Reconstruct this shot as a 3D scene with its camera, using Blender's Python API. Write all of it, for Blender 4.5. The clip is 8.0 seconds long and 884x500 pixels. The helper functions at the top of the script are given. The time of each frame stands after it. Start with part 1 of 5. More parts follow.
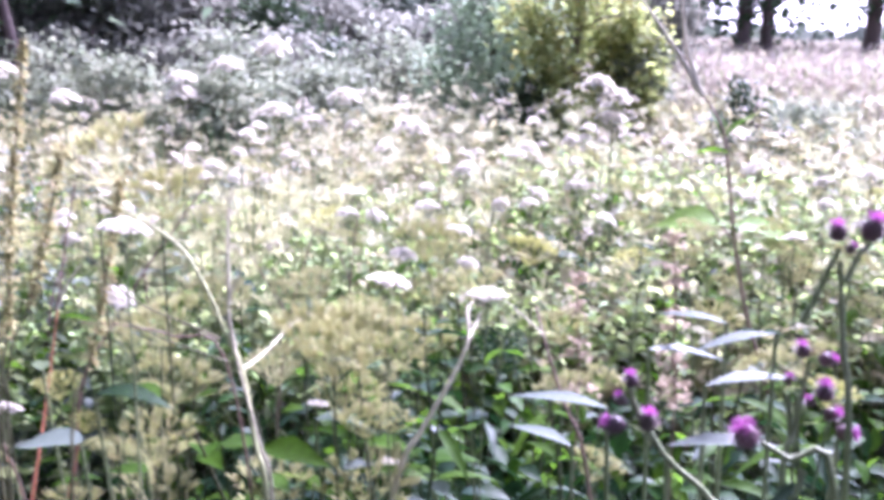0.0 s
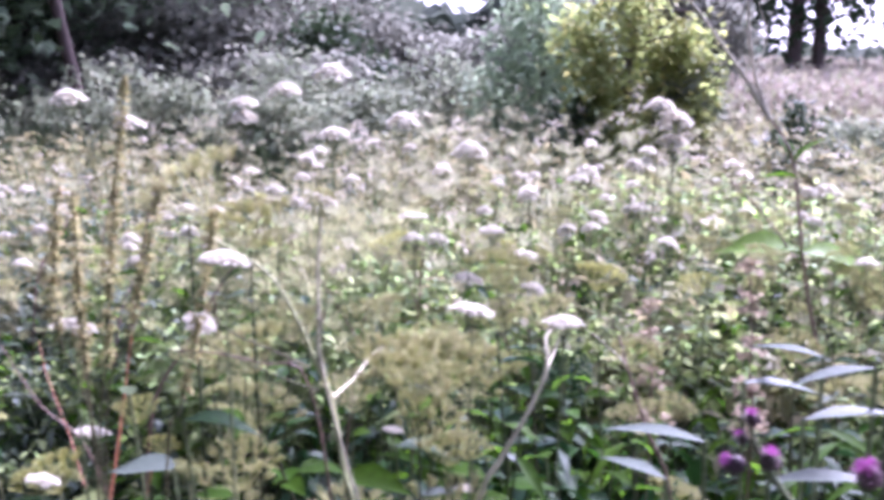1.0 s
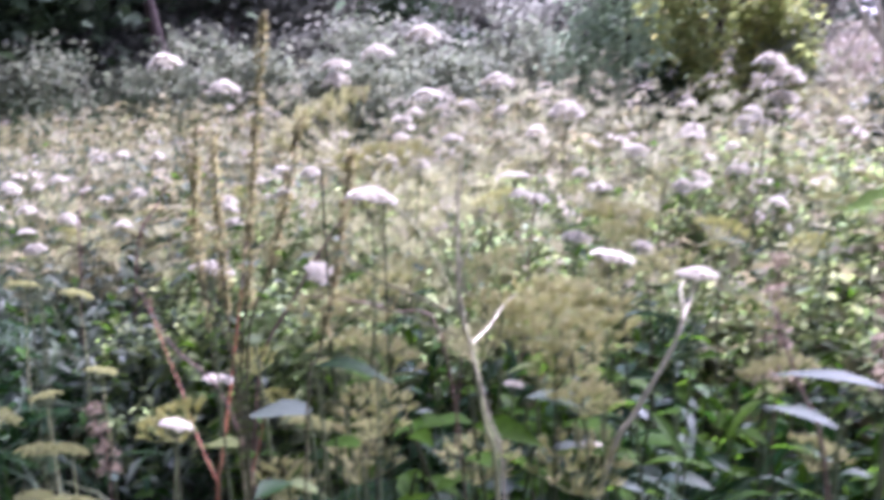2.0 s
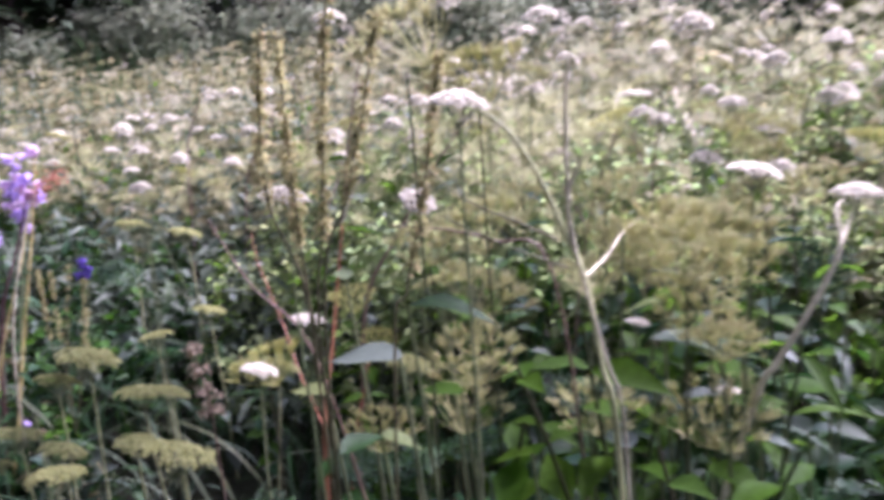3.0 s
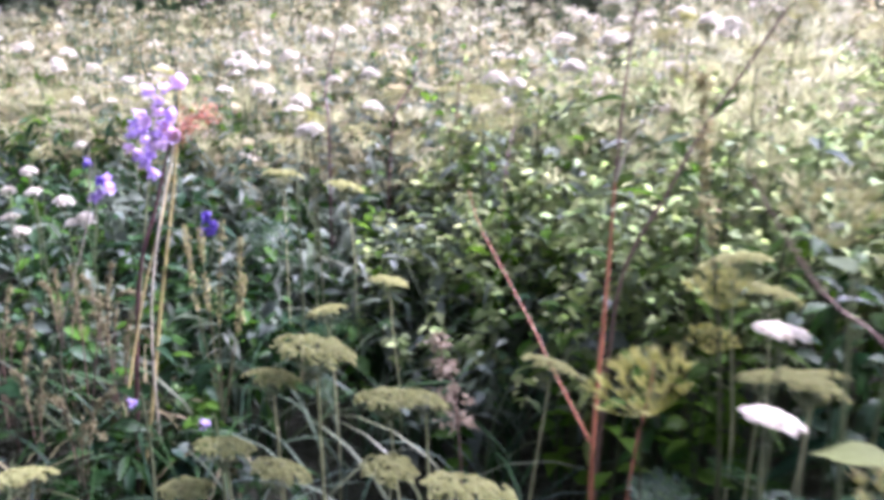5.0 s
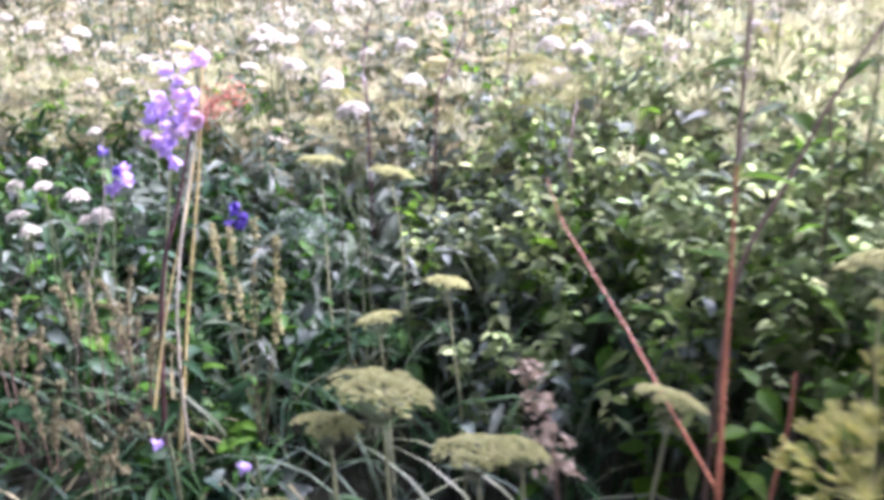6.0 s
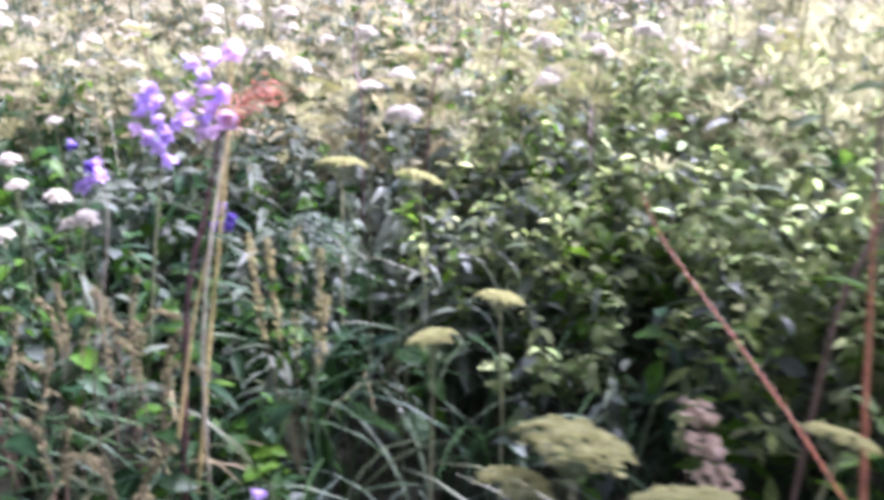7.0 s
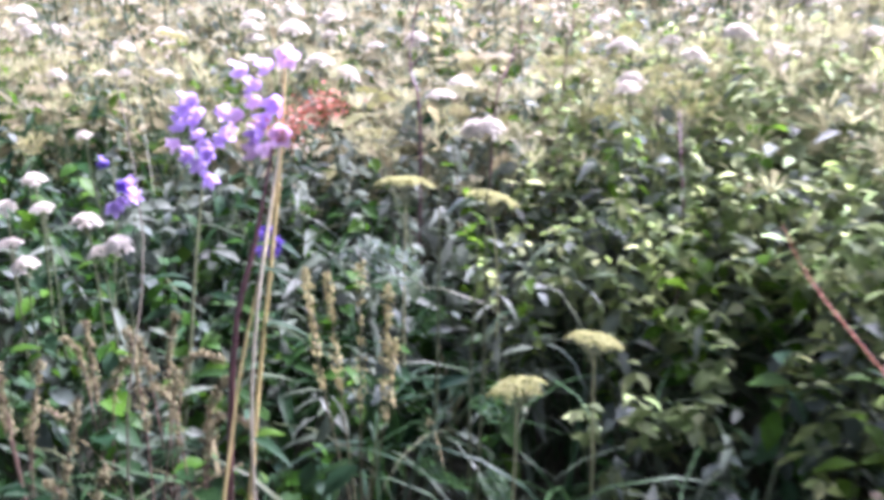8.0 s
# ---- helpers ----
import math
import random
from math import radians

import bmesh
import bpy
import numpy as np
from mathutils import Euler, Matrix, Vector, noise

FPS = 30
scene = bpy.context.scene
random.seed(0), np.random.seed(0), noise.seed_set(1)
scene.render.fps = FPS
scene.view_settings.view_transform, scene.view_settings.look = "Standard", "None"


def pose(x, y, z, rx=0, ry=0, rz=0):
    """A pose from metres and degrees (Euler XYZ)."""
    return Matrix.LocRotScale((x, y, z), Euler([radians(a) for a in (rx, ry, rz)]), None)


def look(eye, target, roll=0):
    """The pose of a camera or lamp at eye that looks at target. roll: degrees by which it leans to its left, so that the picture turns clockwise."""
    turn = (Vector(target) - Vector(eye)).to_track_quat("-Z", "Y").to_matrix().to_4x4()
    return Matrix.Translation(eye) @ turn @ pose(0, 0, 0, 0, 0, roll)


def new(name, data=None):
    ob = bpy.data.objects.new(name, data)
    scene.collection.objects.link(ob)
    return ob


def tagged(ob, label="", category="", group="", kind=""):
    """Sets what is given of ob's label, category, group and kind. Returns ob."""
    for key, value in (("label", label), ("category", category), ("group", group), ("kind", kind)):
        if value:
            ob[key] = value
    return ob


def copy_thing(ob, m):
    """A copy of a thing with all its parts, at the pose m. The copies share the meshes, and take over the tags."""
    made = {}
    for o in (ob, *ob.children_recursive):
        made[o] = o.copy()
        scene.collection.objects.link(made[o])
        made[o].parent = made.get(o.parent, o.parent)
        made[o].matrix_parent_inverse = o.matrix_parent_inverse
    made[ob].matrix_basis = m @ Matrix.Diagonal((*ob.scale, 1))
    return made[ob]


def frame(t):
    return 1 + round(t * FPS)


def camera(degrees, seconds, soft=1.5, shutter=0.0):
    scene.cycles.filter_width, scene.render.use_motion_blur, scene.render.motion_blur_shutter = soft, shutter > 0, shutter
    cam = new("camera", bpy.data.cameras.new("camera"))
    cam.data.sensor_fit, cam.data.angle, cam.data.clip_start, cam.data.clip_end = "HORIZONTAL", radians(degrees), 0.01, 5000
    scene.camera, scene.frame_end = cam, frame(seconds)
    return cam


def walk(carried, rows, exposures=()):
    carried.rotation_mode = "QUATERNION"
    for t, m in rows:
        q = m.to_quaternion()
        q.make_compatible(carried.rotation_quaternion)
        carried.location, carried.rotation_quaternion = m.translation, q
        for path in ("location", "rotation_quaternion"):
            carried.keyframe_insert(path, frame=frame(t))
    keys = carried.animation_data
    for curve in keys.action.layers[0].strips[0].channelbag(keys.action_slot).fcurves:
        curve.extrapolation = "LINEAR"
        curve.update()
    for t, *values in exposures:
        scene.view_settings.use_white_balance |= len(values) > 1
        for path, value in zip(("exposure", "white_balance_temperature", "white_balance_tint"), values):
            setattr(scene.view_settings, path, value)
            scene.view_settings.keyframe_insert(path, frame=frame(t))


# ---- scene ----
cam = camera(50.0, 8.0, soft=4.4, shutter=0.9)
PATH = [
    (0, (0.131, 0.149, 1.506), (-0.055, 2.093, 1.076), 1.0),
    (0.5, (0.11, 0.142, 1.519), (-0.127, 2.087, 1.117), 0.6),
    (1, (0.072, 0.133, 1.523), (-0.209, 2.075, 1.132), 0.5),
    (1.5, (0.023, 0.129, 1.51), (-0.322, 2.057, 1.106), 0.1),
    (1.7, (-0.003, 0.131, 1.495), (-0.377, 2.051, 1.079), 0.1),
    (2.8, (-0.05, 0.293, 1.419), (-0.668, 2.112, 0.864), -2.9),
    (3, (-0.054, 0.338, 1.408), (-0.722, 2.134, 0.836), -3.5),
    (3.5, (-0.141, 0.426, 1.384), (-0.898, 2.174, 0.773), -4.8),
    (4, (-0.431, 0.453, 1.334), (-1.136, 2.221, 0.719), -3.5),
    (4.5, (-0.648, 0.51, 1.335), (-1.32, 2.282, 0.695), -1.8),
    (5, (-0.746, 0.636, 1.289), (-1.453, 2.39, 0.64), -1.9),
    (5.2, (-0.781, 0.703, 1.281), (-1.507, 2.444, 0.617), -2.2),
    (6.3, (-1.046, 0.931, 1.224), (-1.784, 2.648, 0.513), -4.3),
    (6.5, (-1.122, 0.905, 1.254), (-1.786, 2.644, 0.523), -3.4),
    (7, (-1.399, 0.908, 1.275), (-1.869, 2.701, 0.524), -0.3),
    (7.5, (-1.488, 1.007, 1.24), (-1.979, 2.803, 0.511), -0.1),
    (8, (-1.572, 1.147, 1.216), (-2.1, 2.932, 0.484), -1.0),
]
walk(cam, [(t, look(eye, target, roll)) for t, eye, target, roll in PATH],
     [(0, 3.28, 5170, 49), (0.5, 2.98, 5170, 49), (1, 2.75, 5190, 49), (1.5, 2.71, 5190, 49), (3, 2.5, 5500, 45.5), (5, 2.98, 5390, 43.5), (6.5, 3.13, 5410, 44.5), (8, 3.12, 5420, 44.5)])

# ---- world, sun, exposure ----
SUN_ROT, SUN_ELEV = radians(32), radians(46)
world = bpy.data.worlds.new("sky_world")
scene.world = world
world.use_nodes = True
wn = world.node_tree.nodes
sky = wn.new("ShaderNodeTexSky")
sky.sky_type, sky.sun_disc = "NISHITA", False
sky.sun_elevation, sky.sun_rotation = SUN_ELEV, SUN_ROT
sky.air_density, sky.dust_density, sky.ozone_density = 1.0, 3.0, 1.0
wn["Background"].inputs["Strength"].default_value = 0.085
veil = wn.new("ShaderNodeHueSaturation")  # thin cloud greys the sky
veil.inputs["Saturation"].default_value = 0.28
world.node_tree.links.new(sky.outputs["Color"], veil.inputs["Color"])
world.node_tree.links.new(veil.outputs["Color"], wn["Background"].inputs["Color"])
sun = new("sun", bpy.data.lights.new("sun", "SUN"))
sun.data.energy, sun.data.angle, sun.data.color = 2.8, radians(12), (1.0, 0.95, 0.86)
sun.matrix_world = look((0, 0, 30), (-math.sin(SUN_ROT) * 30, -math.cos(SUN_ROT) * 30, 30 - math.tan(SUN_ELEV) * 30))

rng = np.random.default_rng(7)


# ---- materials ----
def ramp_of(nodes, cols):
    r = nodes.new("ShaderNodeValToRGB")
    while len(r.color_ramp.elements) < len(cols):
        r.color_ramp.elements.new(0.5)
    for k, (e, c) in enumerate(zip(r.color_ramp.elements, cols)):
        e.position, e.color = k / max(1, len(cols) - 1), (*c, 1)
    return r


def plant_mat(name, cols, rough=0.5, trans=0.3, grain=120.0, spec=0.4, bump=0.25, sat=0.95):
    """A living surface: colour by piece and by plant, mottled at two scales, partly letting light through."""
    m = bpy.data.materials.new(name)
    m.use_nodes = True
    n, l = m.node_tree.nodes, m.node_tree.links
    b = n["Principled BSDF"]
    geo, info, co = n.new("ShaderNodeNewGeometry"), n.new("ShaderNodeObjectInfo"), n.new("ShaderNodeTexCoord")
    add = n.new("ShaderNodeMath")
    add.operation = "ADD"
    l.new(geo.outputs["Random Per Island"], add.inputs[0])
    l.new(info.outputs["Random"], add.inputs[1])
    fr = n.new("ShaderNodeMath")
    fr.operation = "FRACT"
    l.new(add.outputs[0], fr.inputs[0])
    ramp = ramp_of(n, cols)
    l.new(fr.outputs[0], ramp.inputs["Fac"])
    fine, coarse = n.new("ShaderNodeTexNoise"), n.new("ShaderNodeTexNoise")
    fine.inputs["Scale"].default_value, coarse.inputs["Scale"].default_value = grain, grain / 9
    for t in (fine, coarse):
        l.new(co.outputs["Object"], t.inputs["Vector"])
    mul = n.new("ShaderNodeMath")
    mul.operation = "MULTIPLY"
    l.new(fine.outputs["Fac"], mul.inputs[0])
    l.new(coarse.outputs["Fac"], mul.inputs[1])
    mr = n.new("ShaderNodeMapRange")
    mr.inputs["From Min"].default_value, mr.inputs["From Max"].default_value = 0.1, 0.45
    mr.inputs["To Min"].default_value, mr.inputs["To Max"].default_value = 0.7, 1.3
    l.new(mul.outputs[0], mr.inputs["Value"])
    hsv = n.new("ShaderNodeHueSaturation")
    hsv.inputs["Saturation"].default_value = sat
    l.new(ramp.outputs["Color"], hsv.inputs["Color"])
    l.new(mr.outputs["Result"], hsv.inputs["Value"])
    l.new(hsv.outputs["Color"], b.inputs["Base Color"])
    b.inputs["Roughness"].default_value = rough
    b.inputs["Specular IOR Level"].default_value = spec
    if bump:
        bp = n.new("ShaderNodeBump")
        bp.inputs["Strength"].default_value, bp.inputs["Distance"].default_value = bump, 0.002
        l.new(fine.outputs["Fac"], bp.inputs["Height"])
        l.new(bp.outputs["Normal"], b.inputs["Normal"])
    if trans:
        tr, mix = n.new("ShaderNodeBsdfTranslucent"), n.new("ShaderNodeMixShader")
        l.new(hsv.outputs["Color"], tr.inputs["Color"])
        mix.inputs["Fac"].default_value = trans
        l.new(b.outputs[0], mix.inputs[1])
        l.new(tr.outputs[0], mix.inputs[2])
        l.new(mix.outputs[0], n["Material Output"].inputs["Surface"])
    return m


# Leaf green darkened below its own tone; undergrowth shade is in the colour.
LEAF = plant_mat("leaf_green_shaded", [(.013, .032, .010), (.019, .045, .013), (.016, .038, .019), (.031, .068, .017), (.019, .042, .028)], 0.5, 0.28, 90, spec=0.14, sat=1.2)
LEAF_BRIGHT = plant_mat("leaf_bright", [(.053, .121, .016), (.091, .170, .023), (.068, .134, .027)], 0.5, 0.65, 70, spec=0.1, sat=1.08)
# Yellow-green leaf, made paler to carry the rim's sunlight in its colour.
LEAF_YELLOW = plant_mat("leaf_yellow_sunlit", [(.201, .294, .087), (.300, .388, .127), (.414, .447, .221), (.226, .328, .120), (.275, .328, .221)], 0.5, 0.75, 50, spec=0.15, sat=1.05)
LEAF_SUNNY = plant_mat("leaf_sunny", [(.17, .30, .03), (.20, .33, .04)], 0.5, 0.5, 50, spec=0.2)
LEAF_BLUE = plant_mat("leaf_bluish", [(.026, .050, .031), (.036, .060, .041)], 0.6, 0.15, 50, spec=0.15)
LEAF_PALE = plant_mat("leaf_pale_blue", [(.061, .090, .064), (.079, .101, .076)], 0.55, 0.15, 50, spec=0.2)
# Meadow leaf made paler; the open field's light is in its colour.
LEAF_FAR = plant_mat("leaf_far_lit", [(.173, .190, .080), (.240, .240, .104), (.359, .310, .157), (.200, .210, .116), (.306, .270, .136)], 0.55, 0.5, 40, spec=0.15, bump=0, sat=0.95)
# Leaf green with the far bank's sunlight painted in.
LEAF_SOFT = plant_mat("leaf_soft_sunlit", [(.159, .241, .081), (.220, .299, .110), (.288, .342, .153), (.189, .254, .131)], 0.6, 0.8, 60, spec=0.08)
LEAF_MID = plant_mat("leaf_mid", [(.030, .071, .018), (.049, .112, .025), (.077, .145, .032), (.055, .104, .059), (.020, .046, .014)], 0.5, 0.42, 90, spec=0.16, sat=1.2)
GRASS = plant_mat("grass_blade", [(.019, .046, .018), (.037, .075, .027), (.032, .060, .037), (.075, .090, .044)], 0.5, 0.35, 60, spec=0.15, sat=1.15)
STRAW = plant_mat("dry_stem", [(.46, .42, .29), (.41, .38, .25), (.52, .47, .34)], 0.6, 0.0, 160, spec=0.2)
DRY_GRASS = plant_mat("dry_grass_blade", [(.20, .19, .09), (.26, .23, .11), (.18, .15, .08), (.20, .22, .09)], 0.6, 0.3, 60, spec=0.15)
GRASS_PALE = plant_mat("pale_grass_blade", [(.093, .145, .088), (.122, .170, .099), (.084, .132, .109), (.150, .170, .079)], 0.45, 0.4, 60, spec=0.2)
STEM = plant_mat("green_stem", [(.14, .18, .075), (.18, .21, .095), (.11, .14, .06)], 0.5, 0.0, 140)
ARCH = plant_mat("arching_stem", [(.37, .39, .18), (.42, .42, .22)], 0.55, 0.0, 140, spec=0.2)
BROWN = plant_mat("brown_stem", [(.16, .10, .07), (.20, .13, .09)], 0.55, 0.0, 140)
YSTALK = plant_mat("yellow_stalk", [(.55, .44, .15), (.48, .40, .14), (.60, .47, .20)], 0.5, 0.0, 140)
RED = plant_mat("red_stem", [(.36, .13, .07), (.42, .17, .08), (.31, .11, .07)], 0.45, 0.0, 120, sat=1.0)
FIELD_STEM = plant_mat("field_stem", [(.10, .13, .06), (.13, .16, .075), (.11, .12, .06)], 0.55, 0.0, 100, spec=0.15)
# Stem green darkened so that gaps between the herbs look shaded.
DARK_STEM = plant_mat("dark_green_stem", [(.033, .049, .019), (.046, .058, .023), (.058, .052, .029)], 0.55, 0.0, 100, spec=0.2)
WHITE = plant_mat("white_petal", [(.736, .704, .585), (.700, .669, .552), (.754, .722, .636)], 0.6, 0.5, 200, spec=0.1, bump=0)
WHITE_FAR = plant_mat("white_petal_far", [(.582, .546, .463), (.523, .489, .384), (.568, .503, .423), (.464, .424, .291)], 0.6, 0.5, 60, spec=0.1, bump=0)
SEEDY = plant_mat("seed_umbel", [(.363, .386, .141), (.413, .418, .161), (.322, .355, .141), (.454, .428, .190)], 0.6, 0.45, 180, spec=0.1, bump=0)
FEATHER = plant_mat("feathery_umbel", [(.495, .527, .238), (.554, .565, .272), (.575, .565, .323), (.594, .547, .306)], 0.6, 0.55, 150, spec=0.15, bump=0)
BRUSH = plant_mat("brush_umbel", [(.570, .604, .195), (.675, .661, .255), (.630, .633, .300)], 0.6, 0.45, 150, spec=0.2, bump=0)
CREAM = plant_mat("cream_umbel", [(.426, .396, .259), (.511, .462, .337), (.383, .378, .207), (.536, .479, .372)], 0.6, 0.45, 150, spec=0.1, bump=0)
WISPY = plant_mat("wispy_umbel", [(.336, .356, .196), (.406, .393, .258), (.306, .337, .175), (.455, .412, .279)], 0.6, 0.5, 60, spec=0.1, bump=0)
WISPY_GREEN = plant_mat("wispy_green", [(.362, .376, .178), (.422, .404, .212), (.321, .357, .153), (.462, .423, .239)], 0.6, 0.5, 60, spec=0.1, bump=0)
LEAF_GLAUCOUS = plant_mat("leaf_glaucous", [(.099, .139, .087), (.128, .165, .108), (.158, .188, .140), (.109, .158, .082)], 0.5, 0.45, 60, spec=0.2)
DOCK = plant_mat("dock_seed", [(.38, .36, .15), (.43, .39, .17), (.33, .33, .13), (.40, .30, .15)], 0.6, 0.4, 160, spec=0.1, bump=0)
PINK_DRY = plant_mat("pink_panicle", [(.389, .314, .213), (.454, .370, .258), (.367, .302, .202)], 0.65, 0.4, 120, spec=0.1, bump=0)
PINK_GRASS = plant_mat("pink_grass", [(.36, .32, .24), (.41, .34, .27), (.30, .32, .18), (.36, .30, .26)], 0.6, 0.3, 60, spec=0.1, bump=0)
PURPLE = plant_mat("thistle_purple", [(.42, .10, .36), (.50, .16, .42), (.36, .08, .33)], 0.55, 0.3, 200, spec=0.2, bump=0, sat=0.95)
BRACT = plant_mat("thistle_bract", [(.09, .05, .07), (.14, .07, .09), (.10, .08, .07)], 0.5, 0.0, 220)
BELL = plant_mat("bell_violet", [(.58, .42, .80), (.66, .50, .84), (.52, .36, .78)], 0.5, 0.45, 120, spec=0.2, bump=0, sat=0.95)
BELL_PINK = plant_mat("bell_pink", [(.74, .52, .78), (.80, .60, .80)], 0.5, 0.45, 120, spec=0.2, bump=0, sat=0.95)
BELL_DARK = plant_mat("bell_dark", [(.12, .08, .34), (.16, .10, .42)], 0.5, 0.3, 120, spec=0.25, bump=0, sat=1.0)
SORREL = plant_mat("sorrel_red", [(.46, .15, .09), (.54, .20, .12), (.40, .12, .09)], 0.55, 0.25, 150, spec=0.25, bump=0, sat=1.0)
BARK = plant_mat("bark", [(.07, .05, .045), (.09, .07, .06)], 0.85, 0.0, 18, spec=0.15, bump=0.9)
MAROON = plant_mat("maroon_stem", [(.075, .03, .035), (.10, .04, .04)], 0.5, 0.0, 140)
DOCK_STEM = plant_mat("dock_stem", [(.105, .105, .049), (.133, .119, .056), (.084, .091, .042)], 0.6, 0.0, 140, spec=0.15)
RUSTY = plant_mat("rusty_seed", [(.189, .171, .081), (.225, .199, .090), (.153, .142, .063), (.216, .218, .099)], 0.65, 0.3, 160, spec=0.15, bump=0)
# Dusky green raised in brightness to paint haze over the background.
DUSKY_LEAF = plant_mat("dusky_leaf_hazed", [(.222, .312, .184), (.295, .382, .225), (.370, .454, .286)], 0.6, 0.45, 20, spec=0.1, bump=0)
TREE_LEAF = plant_mat("tree_leaf", [(.032, .055, .025), (.045, .075, .03), (.055, .09, .04)], 0.6, 0.2, 20, spec=0.2, bump=0)
# Shrub leaf greyed and lightened: the background haze is in its colour.
HAZE_LEAF = plant_mat("shrub_leaf_hazed", [(.180, .193, .152), (.228, .235, .184), (.277, .275, .218), (.204, .215, .168)], 0.7, 0.6, 20, spec=0.0, bump=0)
# Lighter than TREE_LEAF, with distance haze put into the colour.
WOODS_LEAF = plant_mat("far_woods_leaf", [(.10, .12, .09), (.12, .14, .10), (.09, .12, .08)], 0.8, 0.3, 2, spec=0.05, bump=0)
# Leaf colour lightened for haze and for sides turned from the sun.
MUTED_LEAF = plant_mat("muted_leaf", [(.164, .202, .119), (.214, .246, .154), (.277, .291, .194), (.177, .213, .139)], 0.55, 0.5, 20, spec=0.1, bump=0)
YELLOW_LEAF = plant_mat("yellow_leaf", [(.275, .335, .099), (.354, .401, .128), (.222, .284, .088), (.392, .364, .117), (.301, .350, .099)], 0.55, 0.6, 20, spec=0.1, bump=0)


def soil_mat():
    m = bpy.data.materials.new("soil")
    m.use_nodes = True
    n, l = m.node_tree.nodes, m.node_tree.links
    co = n.new("ShaderNodeTexCoord")
    a, c = n.new("ShaderNodeTexNoise"), n.new("ShaderNodeTexNoise")
    a.inputs["Scale"].default_value, c.inputs["Scale"].default_value = 14, 0.6
    a.inputs["Detail"].default_value = 8
    for t in (a, c):
        l.new(co.outputs["Object"], t.inputs["Vector"])
    # Soil tones taken near black to paint the shade between herbs.
    r1 = ramp_of(n, [(.009, .007, .005), (.022, .018, .011), (.03, .034, .016)])
    r2 = ramp_of(n, [(.014, .019, .007), (.04, .058, .02)])
    l.new(a.outputs["Fac"], r1.inputs["Fac"])
    l.new(c.outputs["Fac"], r2.inputs["Fac"])
    mx = n.new("ShaderNodeMix")
    mx.data_type = "RGBA"
    mx.inputs["Factor"].default_value = 0.4
    l.new(r1.outputs["Color"], mx.inputs["A"])
    l.new(r2.outputs["Color"], mx.inputs["B"])
    l.new(mx.outputs["Result"], n["Principled BSDF"].inputs["Base Color"])
    n["Principled BSDF"].inputs["Roughness"].default_value = 0.95
    bp = n.new("ShaderNodeBump")
    bp.inputs["Distance"].default_value = 0.05
    l.new(a.outputs["Fac"], bp.inputs["Height"])
    l.new(bp.outputs["Normal"], n["Principled BSDF"].inputs["Normal"])
    return m


SOIL = soil_mat()


# ---- mesh kit ----
def ground_z(x, y):
    return 0.018 * np.maximum(0, np.asarray(y) - 5.0) * np.where(np.asarray(y) < 40, 1, 35 / np.maximum(1, np.asarray(y) - 5.0)) \
        + 0.03 * np.sin(np.asarray(x) * 1.7 + 0.6) * np.cos(np.asarray(y) * 1.3) \
        - 0.36 * np.exp(-((np.asarray(x) + 1.85) / 1.35) ** 2 - ((np.asarray(y) - 1.8) / 1.5) ** 2)


class Geo:
    """Quads gathered from many pieces, to be made into one mesh."""

    def __init__(self):
        self.v, self.q, self.n = [], [], 0

    def add(self, v, q):
        v, q = np.asarray(v, float).reshape(-1, 3), np.asarray(q, int).reshape(-1, 4)
        self.v.append(v)
        self.q.append(q + self.n)
        self.n += len(v)
        return self

    def mesh(self, name, mat, smooth=True):
        v, q = np.concatenate(self.v), np.concatenate(self.q)
        me = bpy.data.meshes.new(name)
        me.vertices.add(len(v))
        me.vertices.foreach_set("co", v.astype(np.float32).ravel())
        me.loops.add(q.size)
        me.loops.foreach_set("vertex_index", q.astype(np.int32).ravel())
        me.polygons.add(len(q))
        me.polygons.foreach_set("loop_start", np.arange(0, q.size, 4, dtype=np.int32))
        me.polygons.foreach_set("use_smooth", np.full(len(q), smooth))
        me.materials.append(mat)
        me.update(calc_edges=True)
        me.validate()
        return me


def arr(v, q):
    return np.asarray(v, float).reshape(-1, 3), np.asarray(q, int).reshape(-1, 4)


def strip_template(widths, length=1.0, width=1.0, droop=0.0, fold=0.0, wave=0.0):
    """A leaf along +y: a midrib with two wings, stations by widths."""
    k = len(widths)
    v, q = [], []
    for i, w in enumerate(widths):
        s = i / (k - 1)
        y, z = s * length, -droop * length * s * s
        x = w * width / 2
        zz = z + fold * x + wave * width * math.sin(s * 9)
        v += [(-x, y, zz), (0, y, z), (x, y, zz - 2 * wave * width * math.sin(s * 9))]
    for i in range(k - 1):
        a = 3 * i
        q += [(a, a + 1, a + 4, a + 3), (a + 1, a + 2, a + 5, a + 4)]
    return arr(v, q)


def blade_template(k=6, width=0.03, bend=0.6):
    """A grass blade that rises along +z and bows over towards +y; length about 1."""
    v, q = [], []
    y = z = 0.0
    for i in range(k):
        s = i / (k - 1)
        a = bend * s * 2.2
        w = width * (1 - s ** 2.2) / 2 + 0.0008
        v += [(-w, y, z), (w, y, z)]
        y, z = y + math.sin(a) / (k - 1), z + math.cos(a) / (k - 1)
    for i in range(k - 1):
        q.append((2 * i, 2 * i + 1, 2 * i + 3, 2 * i + 2))
    return arr(v, q)


